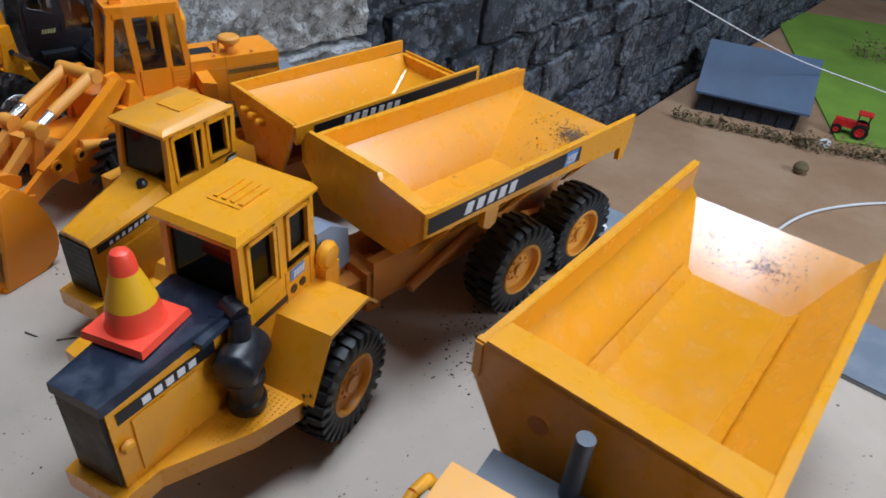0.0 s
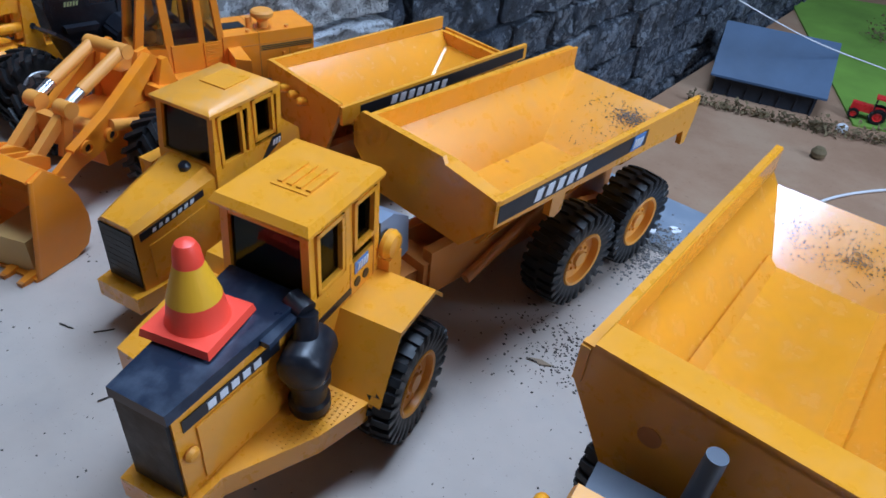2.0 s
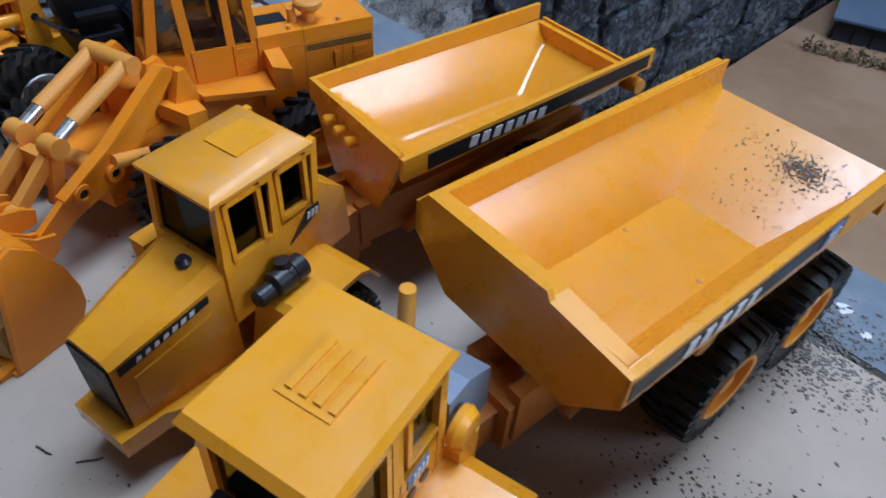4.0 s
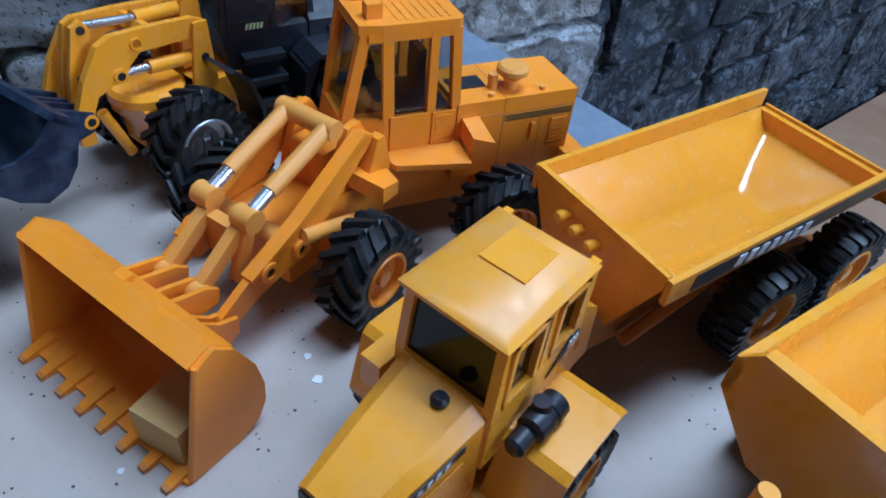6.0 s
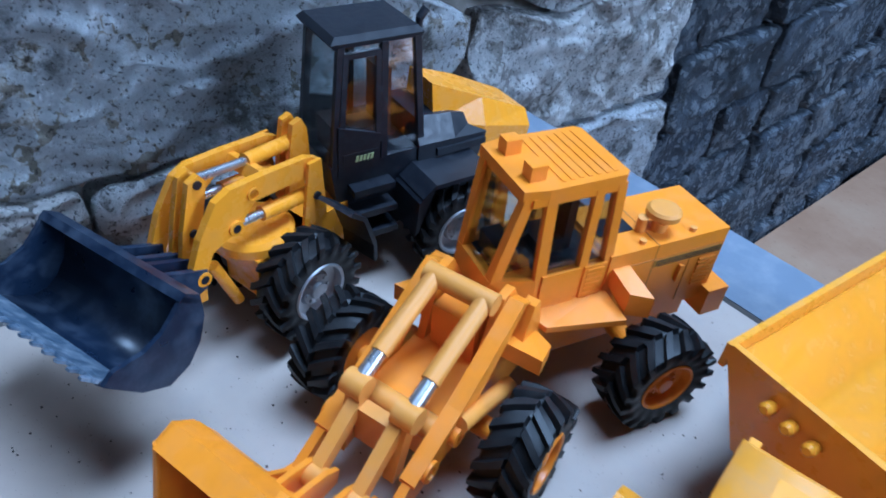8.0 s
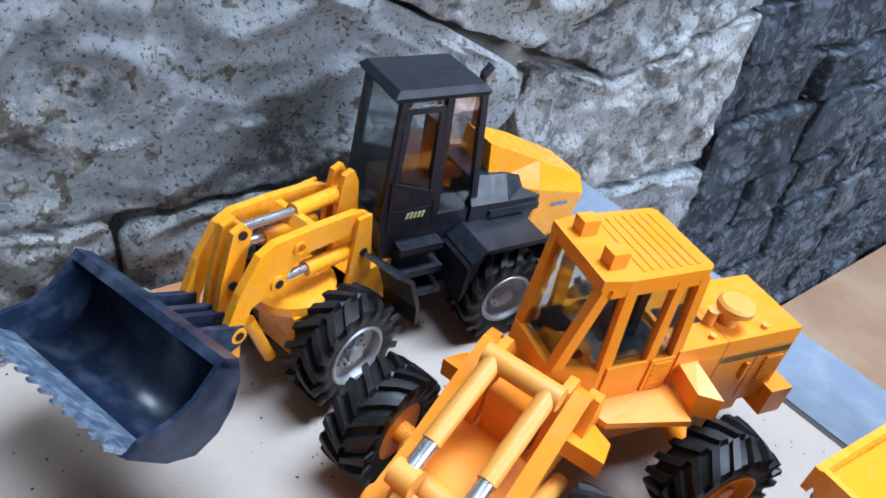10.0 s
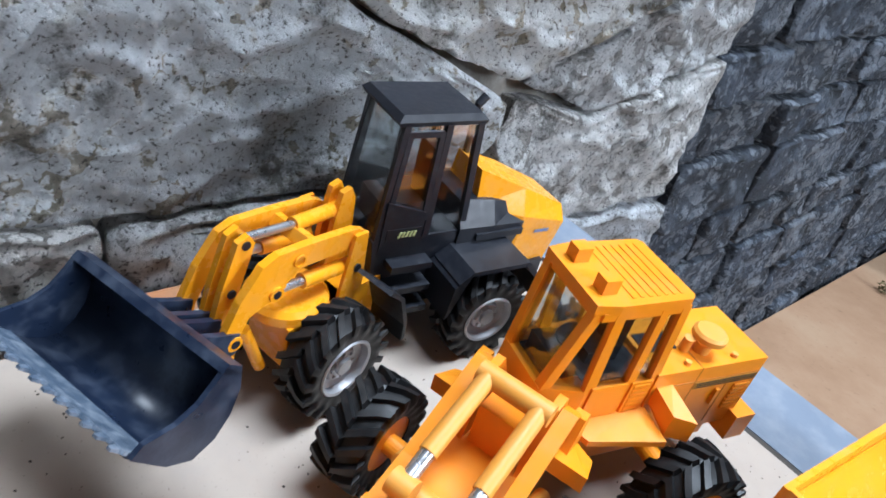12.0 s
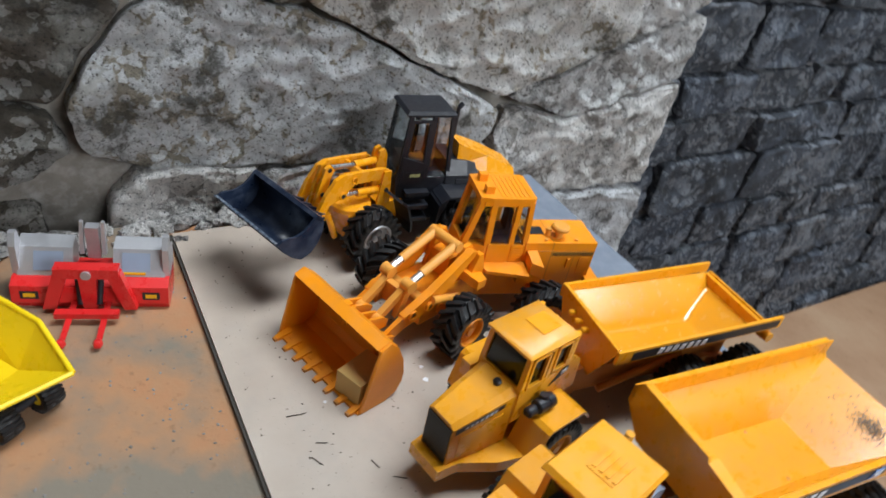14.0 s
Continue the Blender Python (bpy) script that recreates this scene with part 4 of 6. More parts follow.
    def inside(px, py):
        """Height of the pressed body: a round trough, a sloping front and a ramp at the tail."""
        w = max(0.0, (abs(py) - 7.0) / (half - 7.0))
        f = max(0.0, (px - (front - 21)) / 20.0)
        ramp_z = fl + (tz - fl) * max(0.0, (crease - px) / (crease - tail))
        hs = [fl + (lip - fl) * w ** 1.3, fl + (rim - fl) * f ** 1.4, ramp_z]
        return min(rim, max(hs) + 0.5 * sorted(hs)[1] / max(hs) - 0.5)

    nx, ny = 44, 30
    trough = [(px, py, inside(px, py)) for px in (tail + (front - 1 - tail) * i / nx for i in range(nx + 1)) for py in (half * math.sin(math.pi / 2 * (2 * j / ny - 1)) for j in range(ny + 1))]
    quads = [(i * (ny + 1) + j, (i + 1) * (ny + 1) + j, (i + 1) * (ny + 1) + j + 1, i * (ny + 1) + j + 1) for i in range(nx) for j in range(ny)]
    bed = part("dump_body", sheet(trough, quads), yellow_gloss, t, "open glossy yellow tipping body", rel, smooth=True, solid=1.1)
    part("front_plate", prism([(-half, rim - 3), (-half, rim + 0.8), (half, rim - 0.2), (half, rim - 4), (12, 27), (-12, 27)], front - 1.2, front + 0.4, "x"), yellow, bed, "", None, 0.4)
    for k, yy in enumerate((-9, -3.5, 2)):
        part("lug", lathe([(1.4, 0), (1.6, 1), (1.6, 3.4), (0.9, 4.2)], 14), yellow, bed, "", at(front + 0.2, yy, rim - 6 - k * 0.6, 0, 75, 0), smooth=True)
    for side in (-1, 1):
        y0, y1 = sorted((side * half, side * (half + 1.6)))
        z_f = rim - (1 if side > 0 else 0)
        part("side_panel", prism([(front, z_f), (tail - 6 if side > 0 else tail, rim + (2.4 if side > 0 else 1.4)), (tail - 6 if side > 0 else tail, rim - 4), (front, z_f - 7)], y0, y1), yellow, bed, "", None, 0.35)
        part("tail_lug", rod((tail - 1, side * (half - 1), rim - 9), (tail - 1, side * (half + 3), rim - 9), 2.6), yellow_dull, bed)
    part("tail_bar", boxes((tail - 2, tail + 0.6, -half, half, 41.5, 48.0), (tail - 3, tail - 1.9, -half, half, 46.6, 49.0)), yellow, bed, "", None, 0.5)
    part("stripe", prism([(front - 8, rim - 7.0), (front - 8, rim - 2.0), (tail - 4, rim + 1.2), (tail - 4, rim - 3.2)], half + 1.62, half + 1.8), decal_black, bed, "black stripe decal")
    marks(bed, front - 22, half + 1.8, rim - 5.2, 30, 3.2, 7, decal_white)
    rear_chassis(t, rel, 40, -58, 30, (-9, -47), 17, 28.5, 12, yellow_dull)
    return t


hauler_b()

# ---------------------------------------------------------------- traffic cone
def traffic_cone():
    m = pose(-0.035, 0.137, 0, 0, 0, 247) @ at(33.5, -3.4, 54.0, 0, 0.0, 6)
    cone = new("traffic_cone")
    cone.empty_display_size = 0.01
    cone.matrix_world = m
    tagged(cone, "small red and yellow traffic cone on the bonnet", "traffic cone")
    part("base", loft([[(-8.6, -8.6, 0), (8.6, -8.6, 0), (8.6, 8.6, 0), (-8.6, 8.6, 0)], [(-8.2, -8.2, 2.0), (8.2, -8.2, 2.0), (8.2, 8.2, 2.0), (-8.2, 8.2, 2.0)]]), cone_red, cone, "", None, 0.8, True)
    part("lower_cone", lathe([(7.0, 1.8), (6.4, 3.6), (5.7, 8.0)], 32), cone_red, cone, "", None, 0, True)
    part("band", lathe([(5.75, 8.0), (3.1, 16.6)], 32), cone_yellow, cone, "yellow band", None, 0, True)
    part("tip", lathe([(3.1, 16.6), (2.75, 20.0), (2.0, 21.6), (0.6, 22.2)], 32), cone_red, cone, "", None, 0, True)


traffic_cone()

# ---------------------------------------------------------------- orange wheel loader
def arm_plate(profile, y0, y1, material, parent, m, name="lift_arm", label=""):
    return part(name, prism(profile, y0, y1), material, parent, label, m, 0.4)


def loader_orange():
    x, y, h = -0.1077, 0.2942, 218
    t = thing("wheel_loader", x, y, h, "orange toy wheel loader with a toothed bucket, dusty", "wheel loader", "wheel loaders")
    # rear half: cab, hood, counterweight
    cy = 1.0
    cab = part("cab", loft([[(3, cy - 12.6, 29), (27, cy - 12.6, 29), (39.5, cy - 8.0, 29), (39.5, cy + 8.0, 29), (27, cy + 12.6, 29), (3, cy + 12.6, 29)], [(3, cy - 12.8, 40), (27, cy - 12.8, 40), (40.6, cy - 8.6, 40), (40.6, cy + 8.6, 40), (27, cy + 12.8, 40), (3, cy + 12.8, 40)], [(3, cy - 12.8, 47), (27, cy - 12.8, 47), (39.2, cy - 9.2, 47), (39.2, cy + 9.2, 47), (27, cy + 12.8, 47), (3, cy + 12.8, 47)]]), orange, t, "", None, 0.5)
    top = 73.0
    # corner posts, raked in front, then the two posts of the door
    posts = [((37.4, 1.7, 8.2, 1.4), (32.6, 1.5, 10.3, 1.3)), ((25.8, 1.7, 11.8, 1.0), (26.6, 1.5, 11.3, 1.0)), ((12.6, 1.3, 11.8, 1.0), (12.8, 1.3, 11.3, 1.0)), ((4.4, 1.4, 11.5, 1.3), (6.4, 1.3, 11.0, 1.3))]
    for (ax, aw, ay, av), (bx, bw_, by, bv) in posts:
        for side in (-1, 1):
            ring = lambda px, pw, py, pv, pz: [(px - pw, cy + side * py - pv, pz), (px + pw, cy + side * py - pv, pz), (px + pw, cy + side * py + pv, pz), (px - pw, cy + side * py + pv, pz)]
            part("pillar", loft([ring(ax, aw, ay, av, 46.5), ring(bx, bw_, by, bv, top)]), orange, cab, "", None, 0.35)
    for side in (-1, 1):
        y0, y1 = cy + side * 11.6, cy + side * 11.2
        for name, x0, x1, x2, x3 in (("corner_window", 27.2, 36.6, 31.5, 27.8), ("door_window", 13.6, 24.4, 25.4, 13.8), ("side_window", 5.4, 11.6, 11.8, 7.4)):
            yb, yt = (y0 - side * 3.2, y1 - side * 0.8) if name == "corner_window" else (y0, y1)
            part(name, loft([[(x0, y0, 46.5), (x1, yb, 46.5), (x1, yb - side * 0.4, 46.5), (x0, y0 - side * 0.4, 46.5)], [(x3, y1, top), (x2, yt, top), (x2, yt - side * 0.4, top), (x3, y1 - side * 0.4, top)]]), clear, cab, "dull clear window")
        # rounded frames under the roof and along the sill
        part("window_rail", boxes((6, 32, *sorted((cy + side * 10.0, cy + side * 12.2)), 70.6, top)), orange, cab, "", None, 0.4)
    part("windscreen_rail", boxes((31.0, 33.6, cy - 11, cy + 11, 70.6, top)), orange, cab, "", None, 0.4)
    part("windscreen", loft([[(37.8, cy - 7.6, 46.5), (38.2, cy - 7.6, 46.5), (38.2, cy + 7.6, 46.5), (37.8, cy + 7.6, 46.5)], [(32.8, cy - 10.0, top), (33.2, cy - 10.0, top), (33.2, cy + 10.0, top), (32.8, cy + 10.0, top)]]), clear, cab, "dull clear windscreen")
    part("rear_window", boxes((4.6, 5.0, cy - 10.5, cy + 10.5, 47, top)), clear, cab)
    part("door_panel", prism([(25.5, 36.5), (14.0, 36.5), (14.0, 48.0), (25.5, 48.0)], cy + 12.7, cy + 13.4), orange, cab, "", None, 0.3)
    part("vent_panel", prism([(12.2, 36), (5, 36), (5, 47.6), (12.2, 47.6)], cy + 12.7, cy + 13.3), orange, cab, "", None, 0.3)
    rows_of("vent_slat", cab, orange, [(6, 11.2, cy + 13.2, cy + 13.6, 37.2 + 1.7 * k, 38.1 + 1.7 * k) for k in range(6)])
    part("cab_floor", boxes((5.2, 26, cy - 10.2, cy + 10.2, 46.6, 47.3), (25.8, 36.2, cy - 7.2, cy + 7.2, 46.6, 47.3)), black_plastic, cab, "black cab floor")
    part("dashboard", boxes((29, 35, cy - 5.5, cy + 5.5, 46.8, 53)), black_plastic, cab, "", None, 0.8)
    part("seat", boxes((14, 22, cy - 4, cy + 4, 46.8, 51), (11.5, 14, cy - 4, cy + 4, 46.8, 63)), black_plastic, cab, "", None, 0.8)
    part("steering_wheel", lathe([(3.4, -0.5), (3.9, 0), (3.4, 0.5)], 20), black_plastic, cab, "", at(27, cy, 55, 0, 35, 0))
    plan = [(4.5, -11.0), (6.0, -12.4), (28, -12.6), (34.6, -11.4), (34.6, 11.4), (28, 12.6), (6.0, 12.4), (4.5, 11.0)]
    roof = part("roof", prism([(a, cy + b) for a, b in plan], 72.6, 75.4, "z"), orange, cab, "", None, 0.7)
    for k in range(7):
        part("roof_rib", boxes((7.5 + 2.5 * k, 8.5 + 2.5 * k, cy - 10.2, cy + 10.2, 75.2, 75.6)), orange, roof, "", None, 0.15)
    for side in (-1, 1):
        part("roof_lamp", boxes((27.0, 31.4, cy + side * 6.2 - 2.0, cy + side * 6.2 + 2.0, 75.2, 79.4)), orange, roof, "", None, 0.9)
    for side in (-1, 1):
        part("step", loft([[(3, cy + side * 12.4, 35.0), (30, cy + side * 12.4, 35.0), (25.5, cy + side * 19.5, 33.6), (3.2, cy + side * 24.5, 33.6)], [(3, cy + side * 12.4, 36.8), (30, cy + side * 12.4, 36.8), (25.5, cy + side * 19.5, 35.6), (3.2, cy + side * 24.5, 35.6)]]), orange, t, "", None, 0.35)
        part("ladder_box", loft([[(-3.2, cy + side * 12.5, 38.5), (2.4, cy + side * 12.5, 38.5), (2.4, cy + side * 22, 35), (-3.2, cy + side * 25.5, 35)], [(-3.2, cy + side * 12.5, 44.5), (2.4, cy + side * 12.5, 44.5), (2.4, cy + side * 22, 42.4), (-3.2, cy + side * 25.5, 42.2)]]), orange, t, "", None, 0.4)
    hy = 2.5
    hood = part("hood", boxes((-38, 4, hy - 11, hy + 11.8, 22, 49)), orange, t, "", None, 0.9)
    part("hood_seams", boxes((-12.3, -11.9, hy - 11.05, hy + 11.9, 24, 49.1), (-38.05, 2, hy + 11.75, hy + 11.95, 43.6, 43.9), (-26.2, -25.9, hy + 11.75, hy + 11.95, 24, 43)), brown_shade, hood)
    part("hood_stripe", boxes((-37.4, -12.4, hy + 11.8, hy + 12.05, 40.8, 43.2)), surface("ochre_decal", (0.42, 0.20, 0.02), 0.5), hood, "ochre grille stripe")
    rows_of("stripe_line", hood, decal_black, [(-37.0, -13, hy + 12.0, hy + 12.2, 41.0 + 0.8 * k, 41.3 + 0.8 * k) for k in range(3)])
    rows_of("grille_slat", hood, orange, [(-36, -30, hy + 11.8, hy + 12.5, 29 + 1.6 * k, 29.9 + 1.6 * k) for k in range(7)])
    part("latch", boxes((-24, -22.6, hy + 11.8, hy + 12.8, 33, 39)), orange, hood, "", None, 0.4)
    part("hood_window", boxes((-9, 2.5, hy - 3.5, hy + 3.5, 48.9, 49.4)), black_plastic, hood, "black inset panel", None, 0.2)
    part("precleaner", lathe([(2.2, 48.8), (2.4, 52.0), (5.0, 54.2), (5.0, 55.8), (4.2, 56.6)], 24), orange_pale, hood, "", at(-16.5, hy + 5.5), smooth=True)
    part("filler_pipe", rod((-11, hy + 4, 48.8), (-10.5, hy + 4.5, 54.0), 1.5), orange_pale, hood, smooth=True)
    for k in range(2):
        part("bolt", rod((-8 - 18 * k, hy + 9.4, 48.8), (-8 - 18 * k, hy + 9.4, 50.2), 1.0), orange_pale, hood)
    part("counterweight", boxes((-44, -36, hy - 15, hy + 15.5, 17, 27)), orange, t, "", None, 1.6)
    part("rear_frame", boxes((-36, 38, cy - 9, cy + 9, 11, 32), (8, 40, cy - 12, cy + 12, 18, 31)), orange, t, "", None, 0.6)
    part("axle", rod((-7.6, cy - 28, 16.4), (-7.6, cy + 28, 16.4), 3), orange, t)
    for side in (-1, 1):
        wheel(t, at(-7.6, cy + side * 30.2, 16.4, 0, 0, 0 if side > 0 else 180), 16.6, 14.5, orange, "chevron", 0.52, "black tyre with chevron lugs")
    # front half
    fm = pose(x, y, 0, 0, 0, h).inverted() @ pose(-0.13, 0.24, 0, 0, 0, 250) @ at(0, -12)
    part("front_frame", boxes((-30, 12, -11, 11, 12, 30), (-22, -8, -6.5, 6.5, 28, 43)), orange, t, "", fm, 0.8)
    part("axle", rod((-2.6, -28, 16.4), (-2.6, 26, 16.4), 3), orange, t, "", fm)
    for side in (-1, 1):
        wheel(t, fm @ side_pose(-2.6, side * 29.3 - 1.9, 16.4), 16.6, 14.5, orange, "chevron", 0.52)
        part("tower", prism([(-26, 26), (-6, 26), (-9, 38), (-14, 50), (-19, 50.5), (-24, 42)], side * 9 - 1.2, side * 9 + 1.2), orange, t, "", fm, 0.4)
        part("front_fender", loft([[(-26, side * 12, 30), (-12, side * 12, 33), (-14, side * 23, 31), (-23, side * 21.5, 29)], [(-26, side * 12, 35), (-12, side * 12, 38.5), (-14, side * 23, 36.5), (-23, side * 21.5, 33.5)]]), orange, t, "", fm, 0.4)
        part("fender_flap", prism([(-27, 33), (-23, 46.5), (-20, 46.5), (-16, 36)], *sorted((side * 12.5, side * 16))), orange, t, "", fm, 0.4)
        arm = arm_plate([(-21, 46), (-16, 49), (10, 34), (28, 26.5), (38, 21), (40.5, 17), (37, 14), (26, 19), (8, 22.5), (2, 27)], side * 12.5 - 1.2, side * 12.5 + 1.2, orange, t, fm)
        part("arm_flange", prism([(-20.5, 47.2), (-16, 49.8), (10, 34.8), (28, 27.2), (28, 26.0), (10, 33.4), (-16, 48.4)], side * 12.5 - 2.1, side * 12.5 + 2.1), orange, arm, "", None, 0.25)
        for px2, pz2 in ((10.4, 26.4), (22.2, 26.2)):
            part("pin", lathe([(2.9, 0), (2.9, 1.8), (1.7, 1.9), (1.5, 0.6)], 20), orange, arm, "", at(px2, side * 13.6, pz2, -90 * side, 0, 0), smooth=True)
            # black plug paints the shade inside the pin's bore
            part("pin_hole_disc", rod((px2, side * 13.6, pz2), (px2, side * 14.6, pz2), 1.5), decal_black, arm)
        part("lift_ram", rod((-14, side * 15.5, 22), (10, side * 14.5, 30), 2.3), orange_pale, t, "", fm, smooth=True)
        # tilting ram with its silver rod, lever and link
        ry = side * 7.2
        ram = part("tilt_ram", rod((-9, ry, 51.6), (13, ry, 43.2), 2.35), orange_pale, t, "pale orange ram", fm, smooth=True)
        part("ram_rod", rod((12.5, ry, 43.4), (20, ry, 40.2), 1.9), steel, ram, "silver ram rod", smooth=True)
        part("ram_eye", rod((21, ry - 3.0, 39.4), (21, ry + 3.0, 39.4), 3.2), orange_pale, ram, smooth=True)
        part("lever", loft([[(18.6, ry - 1.5, 40), (23, ry - 1.5, 39.4), (23, ry + 1.5, 39.4), (18.6, ry + 1.5, 40)], [(24, ry - 1.5, 24), (28, ry - 1.5, 23), (28, ry + 1.5, 23), (24, ry + 1.5, 24)]]), orange_pale, ram, "", None, 0.4)
        part("link", loft([[(20, ry * 0.8 - 1.6, 36), (23, ry * 0.8 - 1.6, 38.6), (23, ry * 0.8 + 1.6, 38.6), (20, ry * 0.8 + 1.6, 36)], [(37, ry * 0.8 - 1.6, 24), (39, ry * 0.8 - 1.6, 27), (39, ry * 0.8 + 1.6, 27), (37, ry * 0.8 + 1.6, 24)]]), orange_pale, ram, "", None, 0.4)
        part("link_eye", rod((38, ry * 0.8 - 2.6, 25.5), (38, ry * 0.8 + 2.6, 25.5), 3.0), orange_pale, ram, smooth=True)
    part("ram_cross_pin", rod((-9.6, -10, 51.4), (-9.6, 10, 51.4), 2.9), orange_pale, t, "", fm, smooth=True)
    part("lever_web", boxes((21, 24.5, -5.5, 5.5, 25, 36.5)), orange_pale, t, "", fm, 0.6)
    part("cross_tube", rod((14, -12, 29), (14, 12, 29), 3.2), orange_pale, t, "", fm, smooth=True)
    # bucket
    bw = 31.0
    bm0 = fm @ at(-3.5, 0.2, 0, 0, 0, -1.5)
    section = [(67, 1.0), (54, 0.8), (48, 3.4), (45.6, 8), (45.2, 14), (47, 23), (51.5, 32), (56, 36.4)]
    pts = [(a, s * bw, b) for s in (-1, 1) for a, b in section]
    n = len(section)
    bucket = part("bucket", sheet(pts, [(i, i + 1, n + i + 1, n + i) for i in range(n - 1)]), orange, t, "wide orange bucket, chipped at the lip", bm0, solid=1.4)
    for side in (-1, 1):
        part("side_plate", prism([(68, 0.4), (53.6, 0.2), (47.4, 3.0), (44.8, 8), (44.4, 14), (46.2, 23), (50.8, 32.6), (55.8, 37.2), (60.5, 35.2)], *sorted((side * bw, side * (bw + 1.4)))), orange, bucket, "", None, 0.4)
        part("edge_rim", rod((60.5, side * (bw + 0.7), 35.2), (68, side * (bw + 0.7), 0.8), 0.9, seg=10), orange, bucket)
    part("top_lip", prism([(50.4, 32.6), (55.8, 37.6), (62.0, 35.6), (61.6, 34.6), (55.8, 36.2), (51.4, 31.4)], -bw, bw), orange, bucket, "", None, 0.3)
    part("cutting_edge", boxes((58, 69.5, -bw - 1, bw + 1, 0.1, 1.4)), orange, bucket, "", None, 0.3)
    for k in range(8):
        yy = -bw + 2 + k * (2 * bw - 4) / 7
        part("tooth", loft([[(64, yy - 1.9, 0.3), (64, yy + 1.9, 0.3), (64, yy + 1.9, 3.4), (64, yy - 1.9, 3.4)], [(72.5, yy - 1.3, 0.1), (72.5, yy + 1.3, 0.1), (72.5, yy + 1.3, 1.6), (72.5, yy - 1.3, 1.6)]]), orange, bucket, "", None, 0.35)
        part("tooth_tip", boxes((72.2, 73.6, yy - 1.2, yy + 1.2, 0.05, 1.5)), brown_shade, bucket, "dark tooth tip", None, 0.3)
    for yy in (-14.2, -10.8, 10.8, 14.2, -5.8 - 2.6, -5.8 + 2.6, 5.8 - 2.6, 5.8 + 2.6):
        prof = [(51, 32), (41, 29), (37.5, 26.5), (38.5, 22.5), (46.5, 22)] if abs(yy) < 9 else [(49.5, 28), (43, 22), (37.5, 20), (38, 15), (46, 11)]
        part("lug", prism(prof, yy - 0.7 + 1.6, yy + 0.7 + 1.6), orange, bucket, "", None, 0.3)
    part("kerf", boxes((53, 56, -2, 2, 36.2, 37.4)), orange, bucket)
    block = part("wood_block", boxes((-10.5, 9.5, -8, 6.5, 0, 12.5)), wood_block, None, "small pale wooden block lying in the orange bucket", pose(x, y, 0, 0, 0, h) @ bm0 @ at(58.5, 21, 1.7, 0, 0, 8), 0.4)
    tagged(block, category="wooden block")
    return t


loader_orange()


